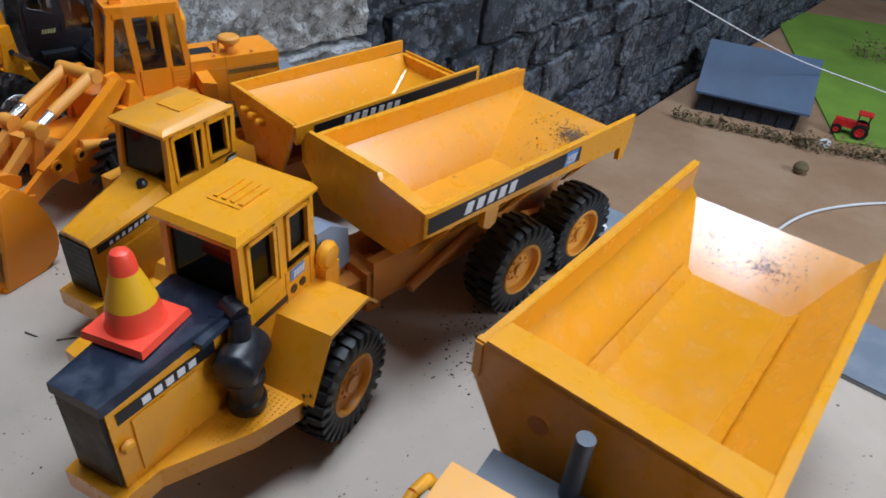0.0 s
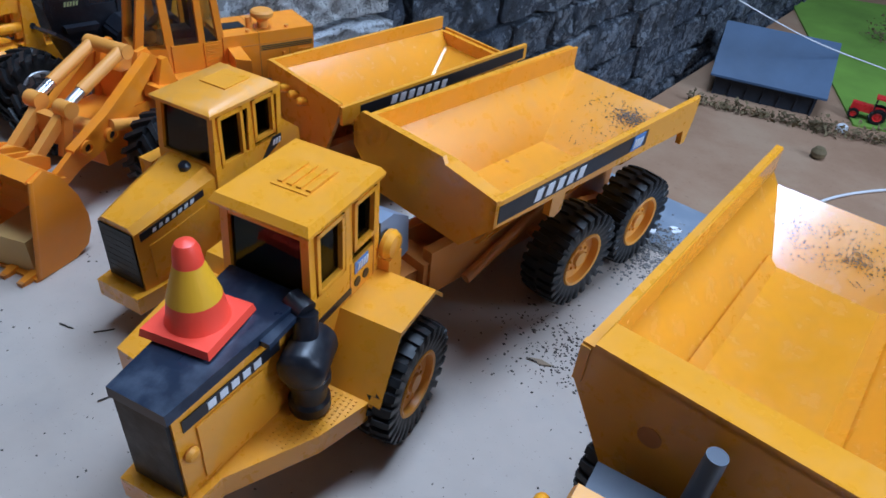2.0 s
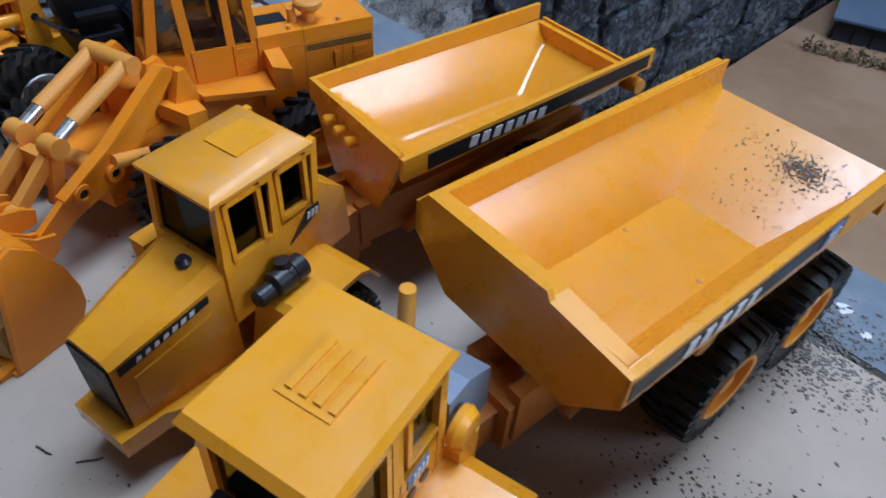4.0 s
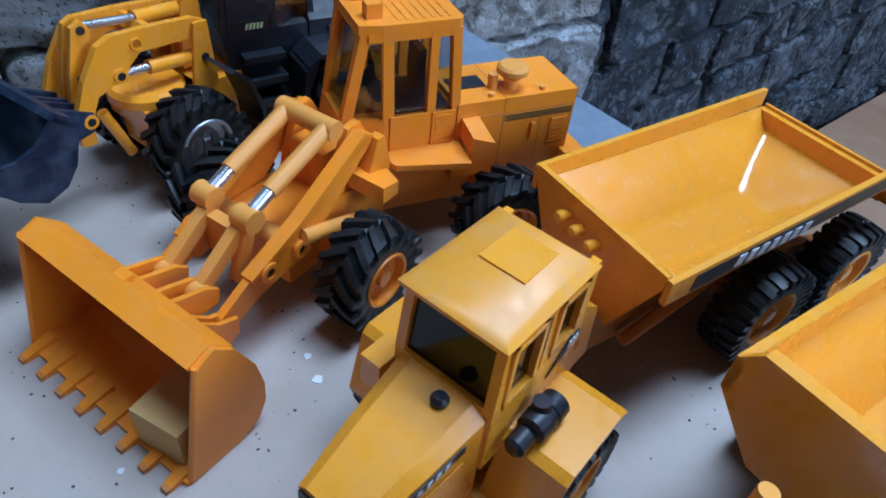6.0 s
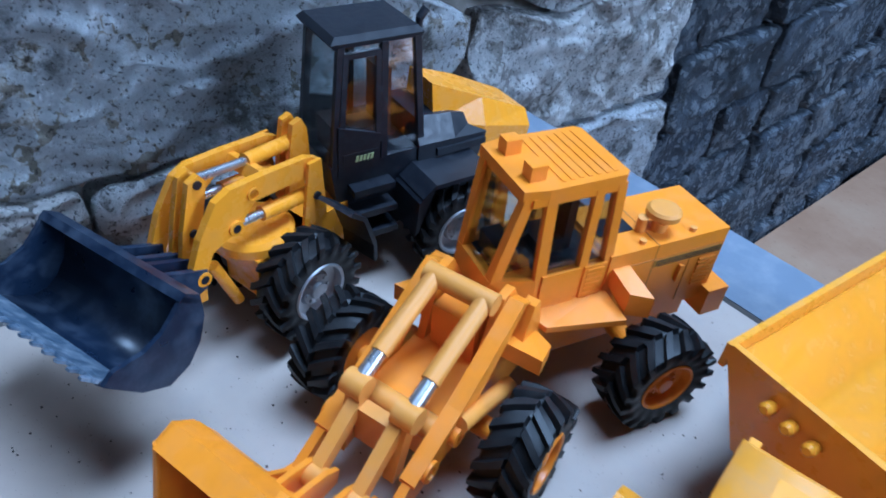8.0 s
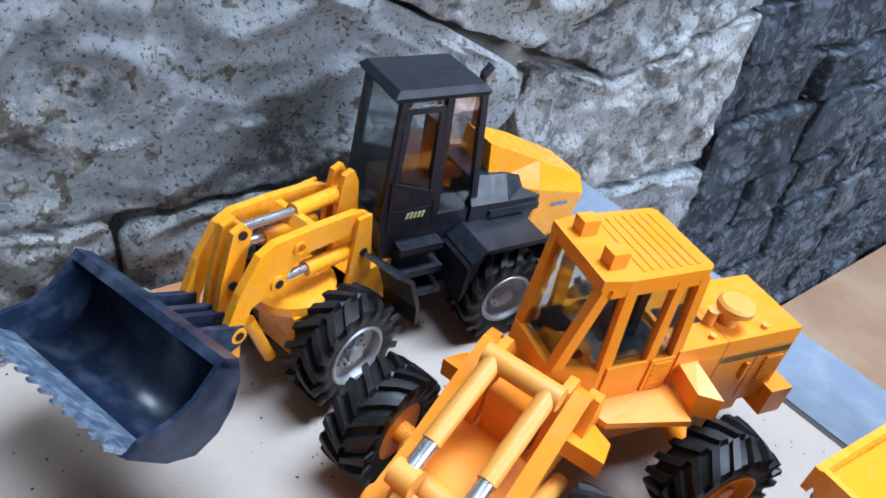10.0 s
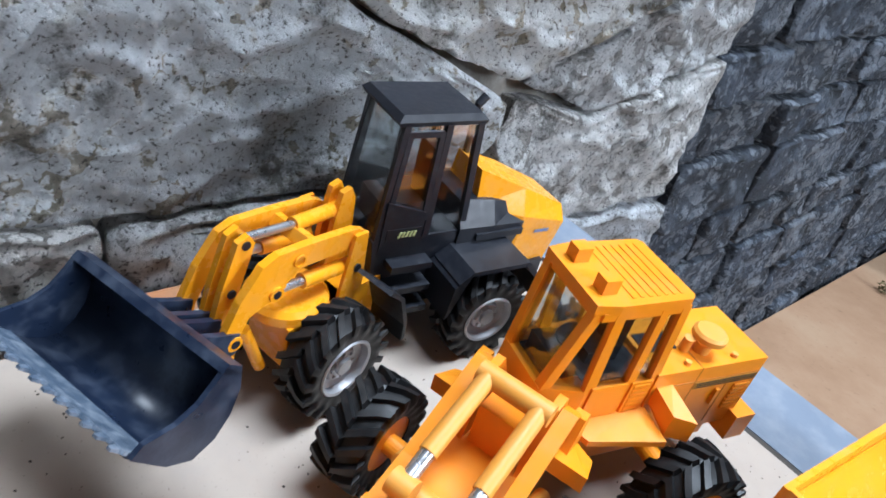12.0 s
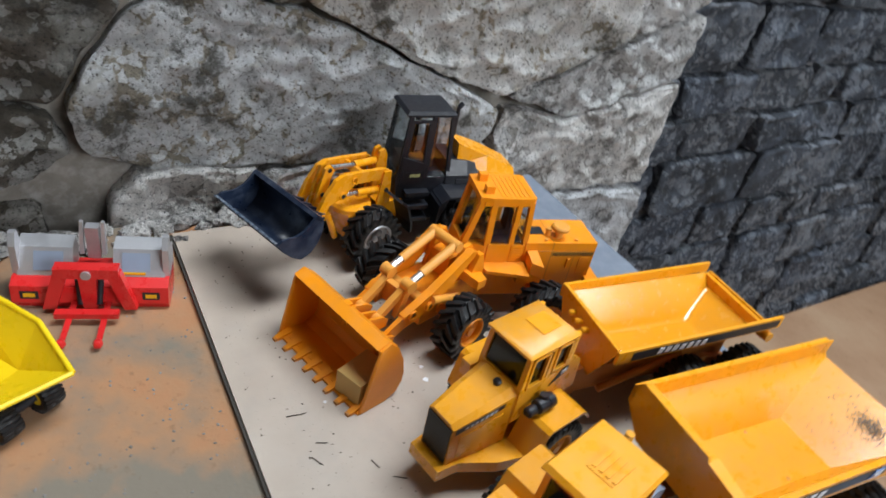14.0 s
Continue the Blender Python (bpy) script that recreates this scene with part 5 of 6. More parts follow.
# ---------------------------------------------------------------- black and yellow wheel loader
def loader_black():
    x, y, h = -0.190, 0.322, 226
    t = thing("wheel_loader", x, y, h, "yellow and black toy wheel loader with a raised navy bucket", "wheel loader", "wheel loaders")
    cab = part("cab", loft([[(-19, -13, 22), (12, -13, 22), (12, 13, 22), (-19, 13, 22)], [(-20, -13.5, 44), (15, -13.5, 44), (15, 13.5, 44), (-20, 13.5, 44)]]), black_plastic, t, "black cab", None, 0.6)
    top = 82.5
    for (ax, ay), (bx, by) in (((13.4, 12.4), (9.6, 10.9)), ((13.4, -12.4), (9.6, -11.4)), ((-4, 12.7), (-4.6, 11.2)), ((-4, -12.7), (-4.6, -11.6)), ((-18.5, 12.4), (-16, 10.9)), ((-18.5, -12.4), (-16, -11.4))):
        w = 1.1
        part("pillar", loft([[(ax - w, ay - w, 43.5), (ax + w, ay - w, 43.5), (ax + w, ay + w, 43.5), (ax - w, ay + w, 43.5)], [(bx - w, by - w, top), (bx + w, by - w, top), (bx + w, by + w, top), (bx - w, by + w, top)]]), black_plastic, cab, "", None, 0.3)
    for side in (-1, 1):
        part("door", prism([(12.5, 40), (-2.5, 40), (-2.5, 53), (12.0, 58)], *sorted((side * 12.6, side * 13.8))), black_plastic, cab, "", None, 0.4)
        part("side_window", loft([[(-18, side * 12.3, 44), (13.5, side * 12.3, 44), (13.5, side * 12.7, 44), (-18, side * 12.7, 44)], [(-15.6, side * 11.0, top), (9.8, side * 11.0, top), (9.8, side * 11.3, top), (-15.6, side * 11.3, top)]]), clear, cab, "clear window")
    part("windscreen", loft([[(14.6, -11.8, 44), (15.0, -11.8, 44), (15.0, 11.8, 44), (14.6, 11.8, 44)], [(10.4, -11.0, top), (10.8, -11.0, top), (10.8, 10.6, top), (10.4, 10.6, top)]]), clear, cab, "clear windscreen")
    frame_ring = lambda px, py, pz: [(px - 0.9, py - 0.5, pz), (px + 0.9, py - 0.5, pz), (px + 0.9, py + 0.5, pz), (px - 0.9, py + 0.5, pz)]
    for xa, xb in ((-2.0, -2.6), (11.2, 8.2)):
        part("door_frame", loft([frame_ring(xa, 13.2, 50), frame_ring(xb, 11.7, 80)]), black_plastic, cab, "", None, 0.3)
    part("door_frame", boxes((-3.2, 9.0, 11.1, 12.2, 78.6, 80.4)), black_plastic, cab, "", None, 0.3)
    part("badge_plate", boxes((-1.6, 10.6, 13.8, 14.0, 43.6, 48.0)), decal_black, cab, "black door plate")
    marks(cab, 6.6, 14.0, 44.8, 6.6, 2.0, 5, surface("pale_green_decal", (0.5, 0.55, 0.25), 0.4))
    part("roof", loft([[(-17.5, -12.4, 82), (12.0, -12.8, 82), (12.0, 11.6, 82), (-17.5, 11.6, 82)], [(-18, -13.0, 83.6), (13.0, -13.2, 83.6), (13.0, 12.2, 83.6), (-18, 12.2, 83.6)], [(-16.4, -11.5, 85.4), (11.2, -11.8, 85.4), (11.2, 10.8, 85.4), (-16.4, 10.8, 85.4)]]), black_plastic, cab, "", None, 0.5)
    part("seat", boxes((-8, 3, -5, 5, 43, 51), (-11, -7, -5, 5, 46, 70)), seat_brown, cab, "brown seat", None, 1.2)
    part("console", boxes((6, 11, -6, 6, 43, 54)), seat_brown, cab, "brown console", None, 0.8)
    part("exhaust", rod((-27, -6, 52), (-27, -6, 80.5), 1.2), black_plastic, t, smooth=True)
    part("exhaust_tip", rod((-27, -6, 80), (-29.5, -6, 83), 1.5), black_plastic, t, smooth=True)
    hood = part("hood", loft([[(-17, -14, 34), (-17, 14, 34), (-17, 14.5, 45), (-17, 10, 54), (-17, -10, 54), (-17, -14.5, 45)], [(-31, -14.4, 34), (-31, 14.4, 34), (-31, 15, 45), (-31, 11, 53), (-31, -11, 53), (-31, -15, 45)], [(-45, -13, 34), (-45, 13, 34), (-45, 14, 44), (-43, 10, 50), (-43, -10, 50), (-45, -14, 44)]]), black_plastic, t, "black engine hood", None, 0.7)
    part("hood_step", boxes((-44, -24, -15.6, 15.6, 40, 42.5)), black_plastic, hood, "", None, 0.8)
    part("hood_cap", rod((-39.5, 7.5, 50.6), (-39.5, 7.5, 52.0), 1.3), decal_black, hood)
    rear = part("rear_hood", loft([[(-25, -9, 22), (-25, 9, 22), (-25, 9.6, 50), (-25, 7.6, 63), (-25, -7.6, 63), (-25, -9.6, 50)], [(-44.5, -13.2, 22), (-44.5, 13.2, 22), (-44.5, 13.8, 46), (-44.5, 10, 55.5), (-44.5, -10, 55.5), (-44.5, -13.8, 46)], [(-64, -11, 22), (-64, 11, 22), (-67, 12, 40), (-66, 9, 46), (-66, -9, 46), (-67, -12, 40)]]), chrome_yellow, t, "yellow rear hood", None, 0.8)
    marks(rear, -52, 13.5, 38, 7, 1.2, 6, decal_blue)
    part("rear_frame", boxes((-60, 16, -10, 10, 12, 24), (-62, -40, -13, 13, 14, 24)), black_plastic, t, "", None, 0.8)
    for side in (-1, 1):
        y0, y1 = sorted((side * 13, side * 30))
        prof = [(-9, 22), (-10, 35), (-15, 39), (-38, 39), (-44, 33), (-46, 24)]
        part("rear_fender", prism(prof + [(a * 1.0 + 1.2, b - 1.6) for a, b in prof][::-1], y0, y1), black_plastic, t, "dusty black mudguard", None, 0.4)
        for k, (z, out) in enumerate(((18, 21), (26, 20), (34, 18.5))):
            part("step", boxes((-6, 9, *sorted((side * 12, side * out)), z, z + 2.4)), black_plastic, t, "", None, 0.5)
        wheel(t, side_pose(-26.3, side * 25.2, 17.0), 17.2, 13, silver_paint, "chevron", 0.56, "black tyre on a silver rim")
    part("axle", rod((-26.3, -22, 17), (-26.3, 22, 17), 3), black_plastic, t)
    # front half, turned a little against the rear
    fm = pose(x, y, 0, 0, 0, h).inverted() @ pose(-0.2127, 0.2864, 0, 0, 0, 246) @ at(0, 7.5)
    part("front_frame", boxes((-34, 10, -8, 8, 12, 30), (-12, 12, -11, 11, 22, 30)), chrome_yellow, t, "yellow front frame", fm, 0.8)
    part("turntable", lathe([(10.5, 29), (12.5, 30), (12.5, 33), (11, 34.5)], 32), chrome_yellow, t, "", fm @ at(4, 0), smooth=True)
    part("axle", rod((-0.5, -16, 17.6), (-0.5, 16, 17.6), 3), black_plastic, t, "", fm)
    am = fm @ at(-1.5, -2.5, -2.2)
    for side in (-1, 1):
        wheel(t, fm @ side_pose(-0.5, side * 17.8, 17.6), 17.8, 13.2, silver_paint, "chevron", 0.56)
        guard = [(-14, 41), (-20, 36), (-24.5, 24), (-25, 17)]
        part("front_mudguard", prism(guard + [(a + 1.4, b - 0.6) for a, b in guard][::-1], *sorted((side * 11, side * 25))), black_plastic, t, "", fm, 0.3)
        s = side * 9.2
        arm = arm_plate([(-16, 49.5), (-15.4, 54), (-11, 56), (4, 57.4), (17, 58), (22, 56), (28.5, 47), (33.5, 36), (34, 27), (29.4, 26.5), (28.6, 34.5), (25.2, 41), (20, 43), (14, 43), (13.5, 47), (9, 50.6), (-8, 49.6)], s - 1.25, s + 1.25, chrome_yellow, t, am, label="bent yellow lift arm")
        for px, pz in ((-12, 52.3), (17, 45.4), (29.6, 34.6)):
            part("pin_boss", rod((px, s + side * 1.3, pz), (px, s + side * 2.0, pz), 2.3, seg=20), chrome_yellow, arm, smooth=True)
            part("pin", rod((px, s + side * 1.8, pz), (px, s + side * 2.2, pz), 1.3, seg=14), decal_black, arm)
        part("pivot_ring", lathe([(2.0, 0), (2.0, 0.5), (1.5, 0.5), (1.5, 0)], 20), chrome_yellow, arm, "", at(10, s + side * 1.5, 53.6, -90 * side, 0, 0), smooth=True)
        part("cheek", prism([(-14.6, 55), (-9.6, 55), (-6, 32), (-16, 32)], *sorted((side * 11.2, side * 12.4))), chrome_yellow, t, "", am, 0.4)
        part("pin", rod((-12, side * 12.2, 43), (-12, side * 12.9, 43), 1.4, seg=14), decal_black, t, "", am)
        part("ear", prism([(-22, 34), (-11, 34), (-13, 52), (-15, 61), (-18.5, 62), (-20.5, 58)], side * 2.3 - 4.2, side * 2.3 - 2.2), chrome_yellow, t, "", am, 0.5)
        part("lift_ram", rod((-12, s, 42.5), (7, s, 44.4), 2.3), chrome_yellow, t, "", am, smooth=True)
        part("ram_rod", rod((6.5, s, 44.4), (15, s, 45.2), 1.4), steel, t, "silver ram rod", am, smooth=True)
        part("bell_crank", prism([(19, 58.5), (21, 61.5), (24.5, 60), (28.8, 46), (31.5, 34), (28.5, 30.5), (25.5, 34), (23, 44)], side * 2.2 - 1.0, side * 2.2 + 1.0), chrome_yellow, t, "", am, 0.5)
        for px, pz in ((22, 58.8), (25.6, 44.4), (28.6, 33.4)):
            part("pin", rod((px, side * 3.1, pz), (px, side * 3.7, pz), 1.3, seg=14), decal_black, t, "", am)
    part("cross_bar", prism([(1, 55.5), (3.5, 56), (5.5, 53), (3.5, 52)], -9, 9), chrome_yellow, t, "", am, 0.3)
    part("tilt_ram", rod((-17, -3, 54), (3, -1, 56), 2.3), chrome_yellow, t, "", am, smooth=True)
    part("ram_rod", rod((2.5, -1, 56), (21, 0, 58.6), 1.3), steel, t, "silver ram rod", am, smooth=True)
    part("stop_bar", rod((24, 7, 34), (18, 8, 17), 1.8), chrome_yellow, t, "", am)
    # bucket, carried clear of the board
    bw = 25.5
    bmx = pose(x, y, 0, 0, 0, h).inverted() @ pose(-0.22389, 0.24283, 0, 0, 0, 251.55)
    section = [(27, 41), (22.5, 35), (18, 30.6), (13.5, 27.8), (9, 27.4), (5.2, 29.6), (2, 33.5), (0.2, 38), (-0.6, 42), (0.4, 45.6), (3, 48.5)]
    n = len(section)
    pts = [(a, s * bw, b) for s in (-1, 1) for a, b in section]
    bucket = part("bucket", sheet(pts, [(i, i + 1, n + i + 1, n + i) for i in range(n - 1)]), blue_black, t, "navy-black bucket with a worn, scuffed inside", bmx, smooth=True, solid=1.3)
    for side in (-1, 1):
        part("side_plate", prism([(3.2, 49.4), (-1.4, 45.4), (-1.4, 40), (1.2, 33), (5.6, 28), (12, 26.2), (19, 30.6), (27, 40.4), (24, 42.4), (16, 41.6), (10.5, 43.2), (6.5, 46.4)], *sorted((side * bw, side * (bw + 1.3)))), blue_black, bucket, "", None, 0.4)
    part("top_rim", prism([(-1.2, 44.4), (-1.4, 47.0), (2.4, 50.0), (4.4, 48.6), (0.6, 45.2)], -bw - 1.3, bw + 1.3), blue_black, bucket, "", None, 0.3)
    part("cutting_edge", prism([(21.5, 34.6), (28, 42.0), (27.2, 42.6), (21, 35.4)], -bw, bw), worn_edge, bucket, "pale scuffed cutting edge", None, 0.25)
    for k in range(12):
        yy = -bw + 2 + k * (2 * bw - 4) / 11
        part("tooth", loft([[(26, yy - 1.5, 39.4), (26, yy + 1.5, 39.4), (25.4, yy + 1.5, 40.6), (25.4, yy - 1.5, 40.6)], [(29.6, yy - 0.5, 43.4), (29.6, yy + 0.7, 43.4), (29.2, yy + 0.7, 44.0), (29.2, yy - 0.5, 44.0)]]), worn_edge, bucket)
    for yy in (-9, 9, -2, 2):
        part("lug", prism([(-1.8, 43), (-11, 38), (-17, 35), (-16, 29), (-8, 28), (0.6, 33)], yy - 1.0, yy + 1.0), blue_black, bucket, "", None, 0.3)
    return t


loader_black()

# ---------------------------------------------------------------- red implement and lemon dumper beside the board
def red_implement():
    """Its long body lies along the table's short way; local x points away from the stone wall, y along it."""
    t = thing("farm_implement", -0.2858, 0.1698, -54.8, "red and silver toy farm implement with a hitch frame", "farm implement", z=-0.0035)
    w = 35
    body = part("body", prism([(-12, 0), (8, 0), (10, 4), (9, 13), (4, 15), (-12, 15)], -w, w), red_plastic, t, "red painted body", None, 0.7)
    for side in (-1, 1):
        part("panel", prism([(-12, 15), (3, 15), (-4, 27), (-12, 29)], *sorted((side * 9, side * (w - 2)))), silver_paint, body, "silver hood panel", None, 0.6)
        part("inset", loft([[(1.6, side * 13, 17), (1.6, side * 26, 17), (2.0, side * 26, 17.3), (2.0, side * 13, 17.3)], [(-3.4, side * 13, 25), (-3.4, side * 26, 25), (-3.0, side * 26, 25.3), (-3.0, side * 13, 25.3)]]), tank_steel, body)
        part("end_arm", prism([(-13, 12), (2, 12), (1, 30), (-2, 36), (-5, 36), (-7, 28), (-13, 26)], *sorted((side * (w - 3), side * w))), silver_paint, body, "silver end arm", None, 0.5)
        part("sticker", boxes((10.0, 10.3, side * 27 - 4, side * 27 + 4, 6, 10.5)), decal_black, body, "black and yellow sticker", at(-0.4, 0, 0))
        part("sticker_mark", boxes((10.2, 10.5, side * 27 - 2.6, side * 27 + 2.6, 7.2, 9.4)), cone_yellow, body, "", at(-0.4, 0, 0))
        part("frame_leg", loft([[(9, side * 21, 3), (14, side * 21, 3), (14, side * 15, 3), (9, side * 15, 3)], [(8, side * 14.5, 24), (13, side * 14.5, 24), (13, side * 8, 24), (8, side * 8, 24)]]), red_plastic, t, "", None, 0.8)
        part("lower_link", loft([[(8, side * 9, 5), (11, side * 9, 5), (11, side * 6, 5), (8, side * 6, 5)], [(34, side * 9, 3), (38, side * 9, 3), (38, side * 6.5, 3), (34, side * 6.5, 3)]]), red_plastic, t, "", None, 0.4)
        part("link_ball", lathe([(0.6, -2.2), (2.2, -1.2), (2.4, 0), (2.2, 1.2), (0.6, 2.2)], 14), red_plastic, t, "", at(38, side * 7.8, 3.2, 90, 0, 0), smooth=True)
        part("hose", rod((9, side * 5, 18), (13, side * 4, 6), 1.5), black_plastic, t, "", None, smooth=True)
        part("bolt", rod((9.5, side * 12, 17), (11.5, side * 12, 17), 1.3, seg=12), silver_paint, t)
        part("silver_lever", loft([[(-6, side * 6, 24), (-3, side * 6, 24), (-3, side * 4, 24), (-6, side * 4, 24)], [(-9, side * 5.5, 40), (-7, side * 5.5, 40), (-7, side * 4, 40), (-9, side * 4, 40)]]), silver_paint, t, "", None, 0.5)
    part("frame_top", boxes((7.5, 13.5, -14, 14, 21.5, 27)), red_plastic, t, "", None, 1.2)
    part("pivot", rod((12, 0, 24), (14.6, 0, 24), 2.3), silver_paint, t, "silver pivot pin", None, smooth=True)
    part("draw_bar", boxes((18, 22, -14, 14, 4, 7)), red_plastic, t, "", None, 0.8)
    part("centre_strut", loft([[(10, -3, 3), (14, -3, 3), (14, 3, 3), (10, 3, 3)], [(9, -4, 22), (13, -4, 22), (13, 4, 22), (9, 4, 22)]]), red_plastic, t, "", None, 0.6)
    part("mast", boxes((-10, -5, -3, 3, 20, 38)), silver_paint, t, "silver mast", None, 0.6)
    part("yellow_tab", boxes((2.2, 2.8, 12, 24, 16, 17.2)), cone_yellow, body, "yellow warning strip")


red_implement()


def lemon_dumper():
    t = thing("dumper", -0.272, 0.0985, 0, "lemon-yellow toy dumper with an open skip and black wheels", "dumper", z=-0.0035)
    pts = [(-34, -20, 13), (10, -18, 13), (10, 10, 13), (-34, 12, 13), (-42, -26, 32), (27, -24, 24.5), (38, 13, 25.5), (11, 22, 32), (-42, 22, 36)]
    skip = part("skip", sheet(pts, [(0, 1, 2, 3), (0, 4, 5, 1), (1, 5, 6, 2), (2, 6, 7), (2, 7, 8, 3), (3, 8, 4, 0)]), lemon, t, "open lemon-yellow skip", None, solid=1.4)
    for p, q in ((5, 6), (6, 7), (7, 8), (4, 5)):
        part("rim", rod(pts[p], pts[q], 1.2, seg=10), lemon, skip, smooth=True)
    part("chassis", boxes((-38, 20, -6, 6, 5, 13)), black_plastic, t, "", None, 0.8)
    for wx in (-24, 22):
        part("axle", rod((wx, -10, 8.4), (wx, 10, 8.4), 2), black_plastic, t)
        for side in (-1, 1):
            wheel(t, side_pose(wx, side * 9.5, 8.4), 8.4, 9, lemon, "block", 0.5)


lemon_dumper()

# ---------------------------------------------------------------- the lower model landscape
def shed():
    t = thing("model_shed", 0.588, 1.262, -19.5, "model shed with a slate-blue sheet roof and dark walls", "model building", z=LOW)
    part("wall", boxes((-88, 88, -80, -76, 0, 52), (-88, 88, 76, 80, 0, 52), (-88, -84, -76, 76, 0, 52), (84, 88, -76, 76, 0, 52)), dark_wall, t, "dark shed wall")
    rows_of("post", t, dark_wall, [(-88 + 28.6 * k, -85 + 28.6 * k, -83, -80, 0, 52) for k in range(7)])
    part("roof", prism([(-98, 38), (0, 108), (98, 38), (98, 42), (0, 112), (-98, 42)], -100, 100, "x"), grey_slate, t, "slate-blue sheet roof")
    for side in (-1, 1):
        part("gable", prism([(-76, 52), (76, 52), (0, 104)], *sorted((side * 84, side * 88)), "x"), dark_wall, t)


shed()


def hedge(x, y, heading, length, height, seed, spread=7):
    r = random.Random(seed)
    bm = bmesh.new()
    for k in range(int(length * 2.2)):
        c = Vector((r.uniform(0, length), r.gauss(0, spread), abs(r.gauss(height * 0.35, height * 0.3))))
        s = r.uniform(2, 6)
        v = [bm.verts.new(c + Vector((r.uniform(-s, s), r.uniform(-s, s), r.uniform(-s, s) * 0.8 + s * 0.3))) for _ in range(4)]
        for f in ((0, 1, 2), (0, 2, 3), (0, 3, 1), (1, 3, 2)):
            bm.faces.new([v[i] for i in f])
    ob = part("hedge", bm, hedge_mat, None, "dry brown model hedge of flock clumps", pose(x, y, LOW, 0, 0, heading))
    return tagged(ob, category="hedge", kind="stuff")


hedge(0.42, 1.165, -18, 240, 20, 3)
hedge(0.62, 1.09, -12, 330, 26, 5)
hedge(0.95, 1.62, 0, 700, 60, 9, 25)
bush = tagged(part("bush", lathe([(5, 0), (11, 5), (12, 12), (7, 19), (1, 21)], 14), hedge_mat, None, "small round dry bush on the tan board", pose(0.59, 0.99, LOW)), category="bush")
structure("field", boxes((0, 1200, 0, 900, 0, 4)), field_green, "flat green flocked field", pose(0.71, 1.13, LOW, 0, 0, -12))


def tractor():
    t = thing("toy_tractor", 0.745, 1.155, 150, "small red toy tractor in the model field", "tractor", z=LOW + 0.004)
    part("hood", boxes((0, 34, -7, 7, 14, 27)), red_plastic, t, "", None, 1.5)
    cab = part("cab", boxes((-22, 0, -10, 10, 14, 24)), red_plastic, t, "", None, 1.0)
    part("roof", boxes((-23, 2, -11, 11, 43, 46)), red_plastic, cab, "", None, 1.0)
    rows_of("pillar", cab, black_plastic, [(a, a + 2, b, b + 2, 24, 43) for a in (-21, -3) for b in (-10, 8)])
    for side in (-1, 1):
        wheel(t, side_pose(-12, side * 13, 14), 14, 8, red_plastic, "chevron")
        wheel(t, side_pose(26, side * 11, 9), 9, 6, red_plastic, "chevron")
    part("axle", boxes((-14, -10, -11, 11, 12, 16), (24, 28, -9, 9, 7, 11)), black_plastic, t)


tractor()
bag = tagged(part("feed_bag", lathe([(6, 0), (10, 4), (9, 12), (4, 15)], 14), decal_white, None, "small white model sack by the hedge", pose(0.675, 1.10, LOW), smooth=True), category="sack")
bag2 = tagged(part("feed_bag", lathe([(6, 0), (9, 4), (8, 11), (4, 14)], 14), surface("turquoise_plastic", (0.08, 0.50, 0.50), 0.4), None, "small turquoise model drum by the hedge", pose(0.83, 1.075, LOW), smooth=True), category="drum")


def cable(points, r, label):
    c = bpy.data.curves.new("cable", "CURVE")
    c.dimensions, c.bevel_depth, c.bevel_resolution = "3D", r, 3
    s = c.splines.new("NURBS")
    s.points.add(len(points) - 1)
    for p, q in zip(s.points, points):
        p.co = (*q, 1)
    s.use_endpoint_u, s.order_u = True, 4
    c.materials.append(decal_white)
    return tagged(new("cable", c), label, "cable")


cable([(0.47, 0.78, LOW + 0.003), (0.52, 0.84, LOW + 0.003), (0.60, 0.89, LOW + 0.003), (0.75, 0.93, LOW + 0.003), (1.1, 0.96, LOW + 0.003)], 0.0022, "white cable lying on the tan board")
cable([(0.386, 1.215, -0.125), (0.496, 1.20, -0.168), (0.612, 1.20, -0.2136), (0.739, 1.20, -0.2404), (0.92, 1.20, -0.285), (1.06, 1.20, -0.3245)], 0.0011, "thin pale cord strung from the wall to the field")

# ---------------------------------------------------------------- grit, twigs and chips on the board
def grit(name, count, place, sizes, material, label, seed, m=TABLE):
    r = random.Random(seed)
    bm = bmesh.new()
    for _ in range(count):
        u, v = place(r)
        s = r.uniform(*sizes)
        h = s * r.uniform(0.3, 0.7)
        a, el = r.uniform(0, 6.3), r.uniform(0.6, 1.8)
        ring = [(u + s * el * math.cos(a + k * 1.57) * (0.5 if k % 2 else 1), v + s * math.sin(a + k * 1.57)) for k in range(4)]
        low = [bm.verts.new((x, y, 0)) for x, y in ring]
        top = [bm.verts.new((u + (x - u) * 0.6, v + (y - v) * 0.6, h)) for x, y in ring]
        bm.faces.new(top)
        for k in range(4):
            bm.faces.new((low[k], low[(k + 1) % 4], top[(k + 1) % 4], top[k]))
    ob = part(name, bm, material, None, label, m)
    return tagged(ob, category="grit", kind="stuff")


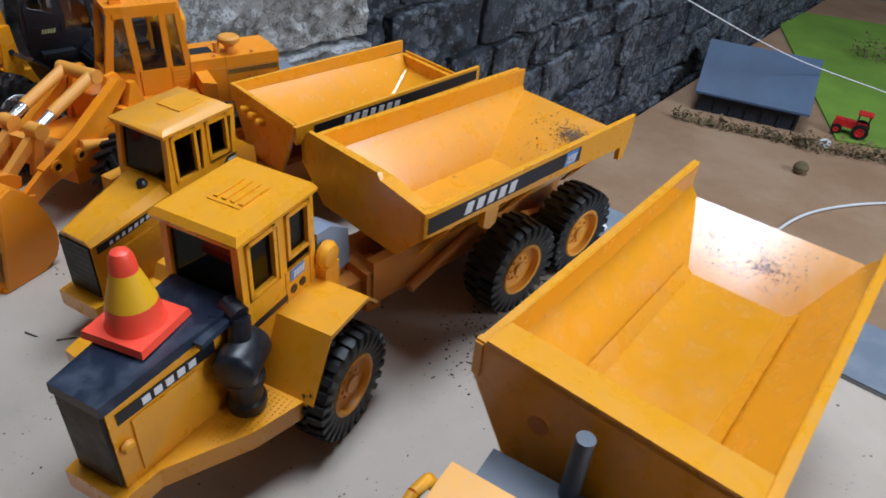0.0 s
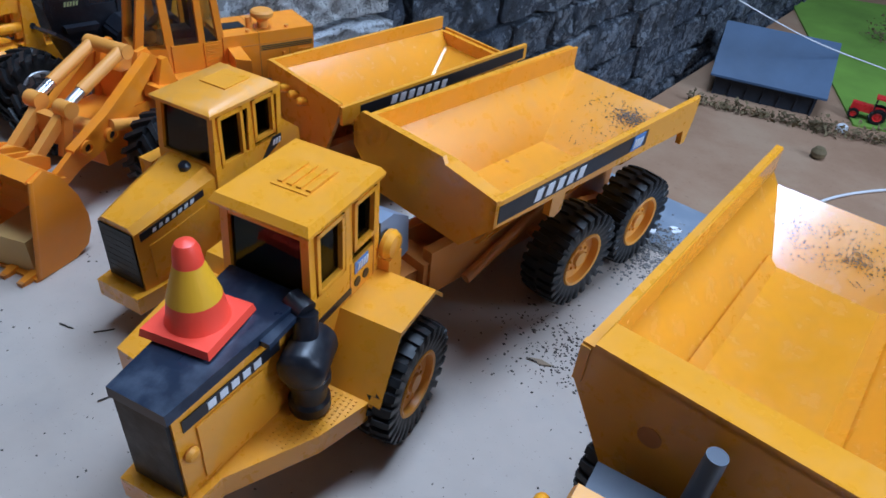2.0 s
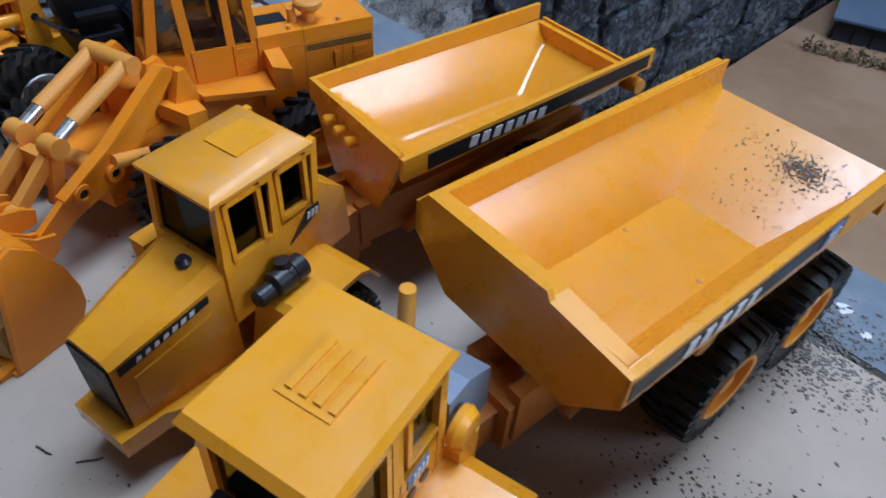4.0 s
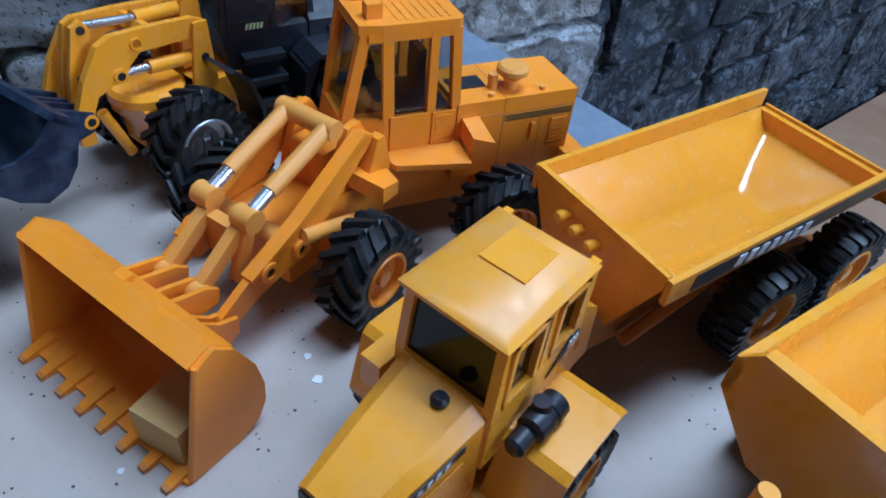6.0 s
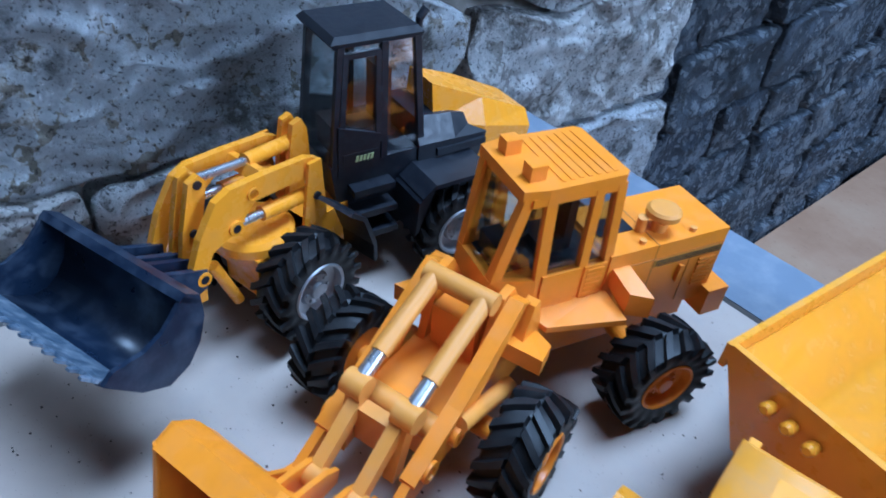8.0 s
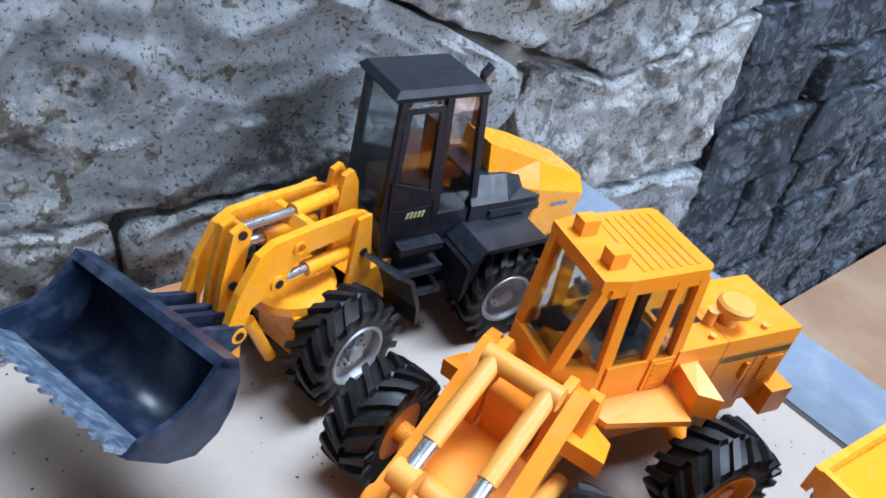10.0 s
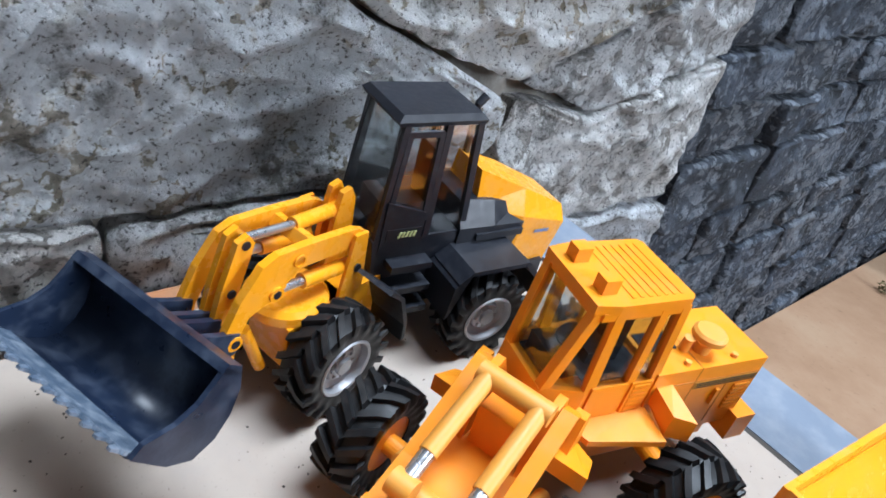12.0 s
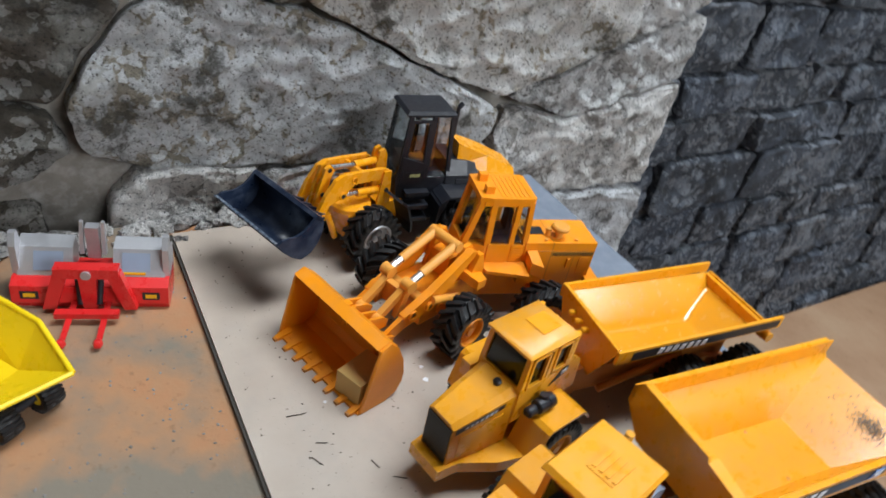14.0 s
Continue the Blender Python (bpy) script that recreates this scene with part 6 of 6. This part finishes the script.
grit_mat = surface("dark_grit", (0.06, 0.045, 0.035), 0.8, vary=0.5)
ash_mat = surface("grey_ash", (0.20, 0.19, 0.18), 0.9, vary=0.4)
grit("loose_grit", 900, lambda r: (r.uniform(4, 420), r.uniform(4, 222)), (0.12, 0.55), grit_mat, "dark grit scattered over the hardboard", 11)
grit("grit_heap", 1500, lambda r: (r.gauss(300, 14), min(r.gauss(222, 11), 262)), (0.2, 0.8), ash_mat, "heap of grey grit by the rear wheels", 12)
grit("grit_smear", 900, lambda r: (r.gauss(318, 16), r.gauss(150, 9)), (0.15, 0.6), grit_mat, "smear of grit on the hardboard", 13)
grit("plaster_crumbs", 700, lambda r: (r.uniform(10, 300), r.uniform(-200, -3)), (0.2, 0.9), ash_mat, "crumbs on the plastered table", 14).location.z -= 0.0035


def twig(u, v, turn, length, label, material=grit_mat):
    pts = [(-length / 2, 0, 0.5), (-length / 6, length * 0.02, 0.35), (length / 5, -length * 0.02, 0.4), (length / 2, length * 0.03, 0.25)]
    bm = bmesh.new()
    for p, q in zip(pts, pts[1:]):
        rod(p, q, 0.26, 0.2, 6, bm)
    return tagged(part("twig", bm, material, None, label, TABLE @ at(u, v, 0, 0, 0, turn)), category="twig", group="twigs")


for u, v, turn, length in ((196, 51, 60, 6), (150, 22, 85, 9), (168, 27, 70, 5), (186, 44, 20, 5), (222, 40, 75, 9), (302, 138, 15, 5), (176, 22, 30, 6), (118, 60, 120, 4)):
    twig(u, v, turn, length, "small dark twig on the hardboard")
leaf = part("seed_husk", loft([[(-4, 0, 0.1), (-3.9, 0.1, 0.2), (-3.9, -0.1, 0.2)], [(0, 1.3, 0.1), (0, 0.2, 0.9), (0, -1.3, 0.1)], [(4, 0, 0.1), (3.9, 0.1, 0.2), (3.9, -0.1, 0.2)]]), surface("brown_husk", (0.30, 0.22, 0.14), 0.7), None, "brown seed husk on the hardboard", pose(0.035, 0.158, 0.0003, 0, 0, -20))
tagged(leaf, category="seed husk")
for k, (wx, wy, r) in enumerate(((-0.119, 0.2085, 1.6), (-0.1245, 0.215, 1.1), (0.0, 0.23, 0.8), (-0.152, 0.17, 0.9))):
    rr = random.Random(40 + k)
    ring = [(r * rr.uniform(0.7, 1.2) * math.cos(a), r * rr.uniform(0.7, 1.2) * math.sin(a)) for a in (2 * math.pi * i / 12 for i in range(12))]
    tagged(part("paint_chip", prism(ring, 0.02, 0.22, "z"), decal_white, None, "white paint chip stuck to the hardboard", pose(wx, wy, 0)), category="paint chip", group="paint chips")


def ring_of_grit(r):
    a, d = r.uniform(0, 6.28), r.gauss(7, 1.2)
    return (d * 0.7 * math.cos(a), d * 1.3 * math.sin(a)) if r.random() < 0.5 else (r.gauss(1, 1.6), r.gauss(9, 2.5))


slope_c = math.degrees(math.atan2(13.5, 21.5))
RAMP_C = C_BED @ at(-48.5, -6, 53.1, 0, slope_c, 0)
grit("grit_in_body", 420, ring_of_grit, (0.07, 0.22), ash_mat, "ring of dark grit on the slope of the body", 21, RAMP_C)
grit("grit_in_body", 250, lambda r: (r.uniform(-9, 9), r.uniform(-14, 20)), (0.08, 0.25), grit_mat, "fine grit on the slope of the body", 22, RAMP_C)
slope_a = math.degrees(math.atan2(18, 33))
RAMP_A = A_BED @ at(-29.5, 0, 43.8, 0, slope_a, 0)
grit("grit_in_body", 420, lambda r: (r.gauss(-7, 2.2), r.gauss(9, 4.5)), (0.12, 0.4), ash_mat, "grey grit patch on the slope of the body", 23, RAMP_A)
grit("grit_in_body", 160, lambda r: (r.uniform(-15, 14), r.uniform(-12, 16)), (0.1, 0.35), grit_mat, "grit specks on the slope of the body", 24, RAMP_A)


def rubble(count, seed):
    """Broken stones lying along the foot of the wall."""
    r = random.Random(seed)
    bm = bmesh.new()
    for _ in range(count):
        size = r.uniform(2.5, 8.0)
        c = Vector((r.uniform(-15, -2) if r.random() < 0.8 else r.uniform(-2, 6), r.uniform(-150, 60), size * 0.45))
        made = bmesh.ops.create_icosphere(bm, subdivisions=2, radius=size, matrix=Matrix.Translation(c))["verts"]
        off = Vector((r.uniform(0, 50), r.uniform(0, 50), r.uniform(0, 50)))
        flat = r.uniform(0.45, 0.8)
        for v in made:
            d = v.co - c
            d *= 0.75 + 0.6 * noise.noise(d * (1.6 / size) + off)
            v.co = c + Vector((d.x, d.y * r.uniform(1.0, 1.02), d.z * flat))
    ob = part("wall_rubble", bm, stone_pale, None, "loose pale stone rubble along the foot of the wall", TABLE @ at(0, 0, -3.5))
    return tagged(ob, category="rubble", kind="stuff")


rubble(110, 77)
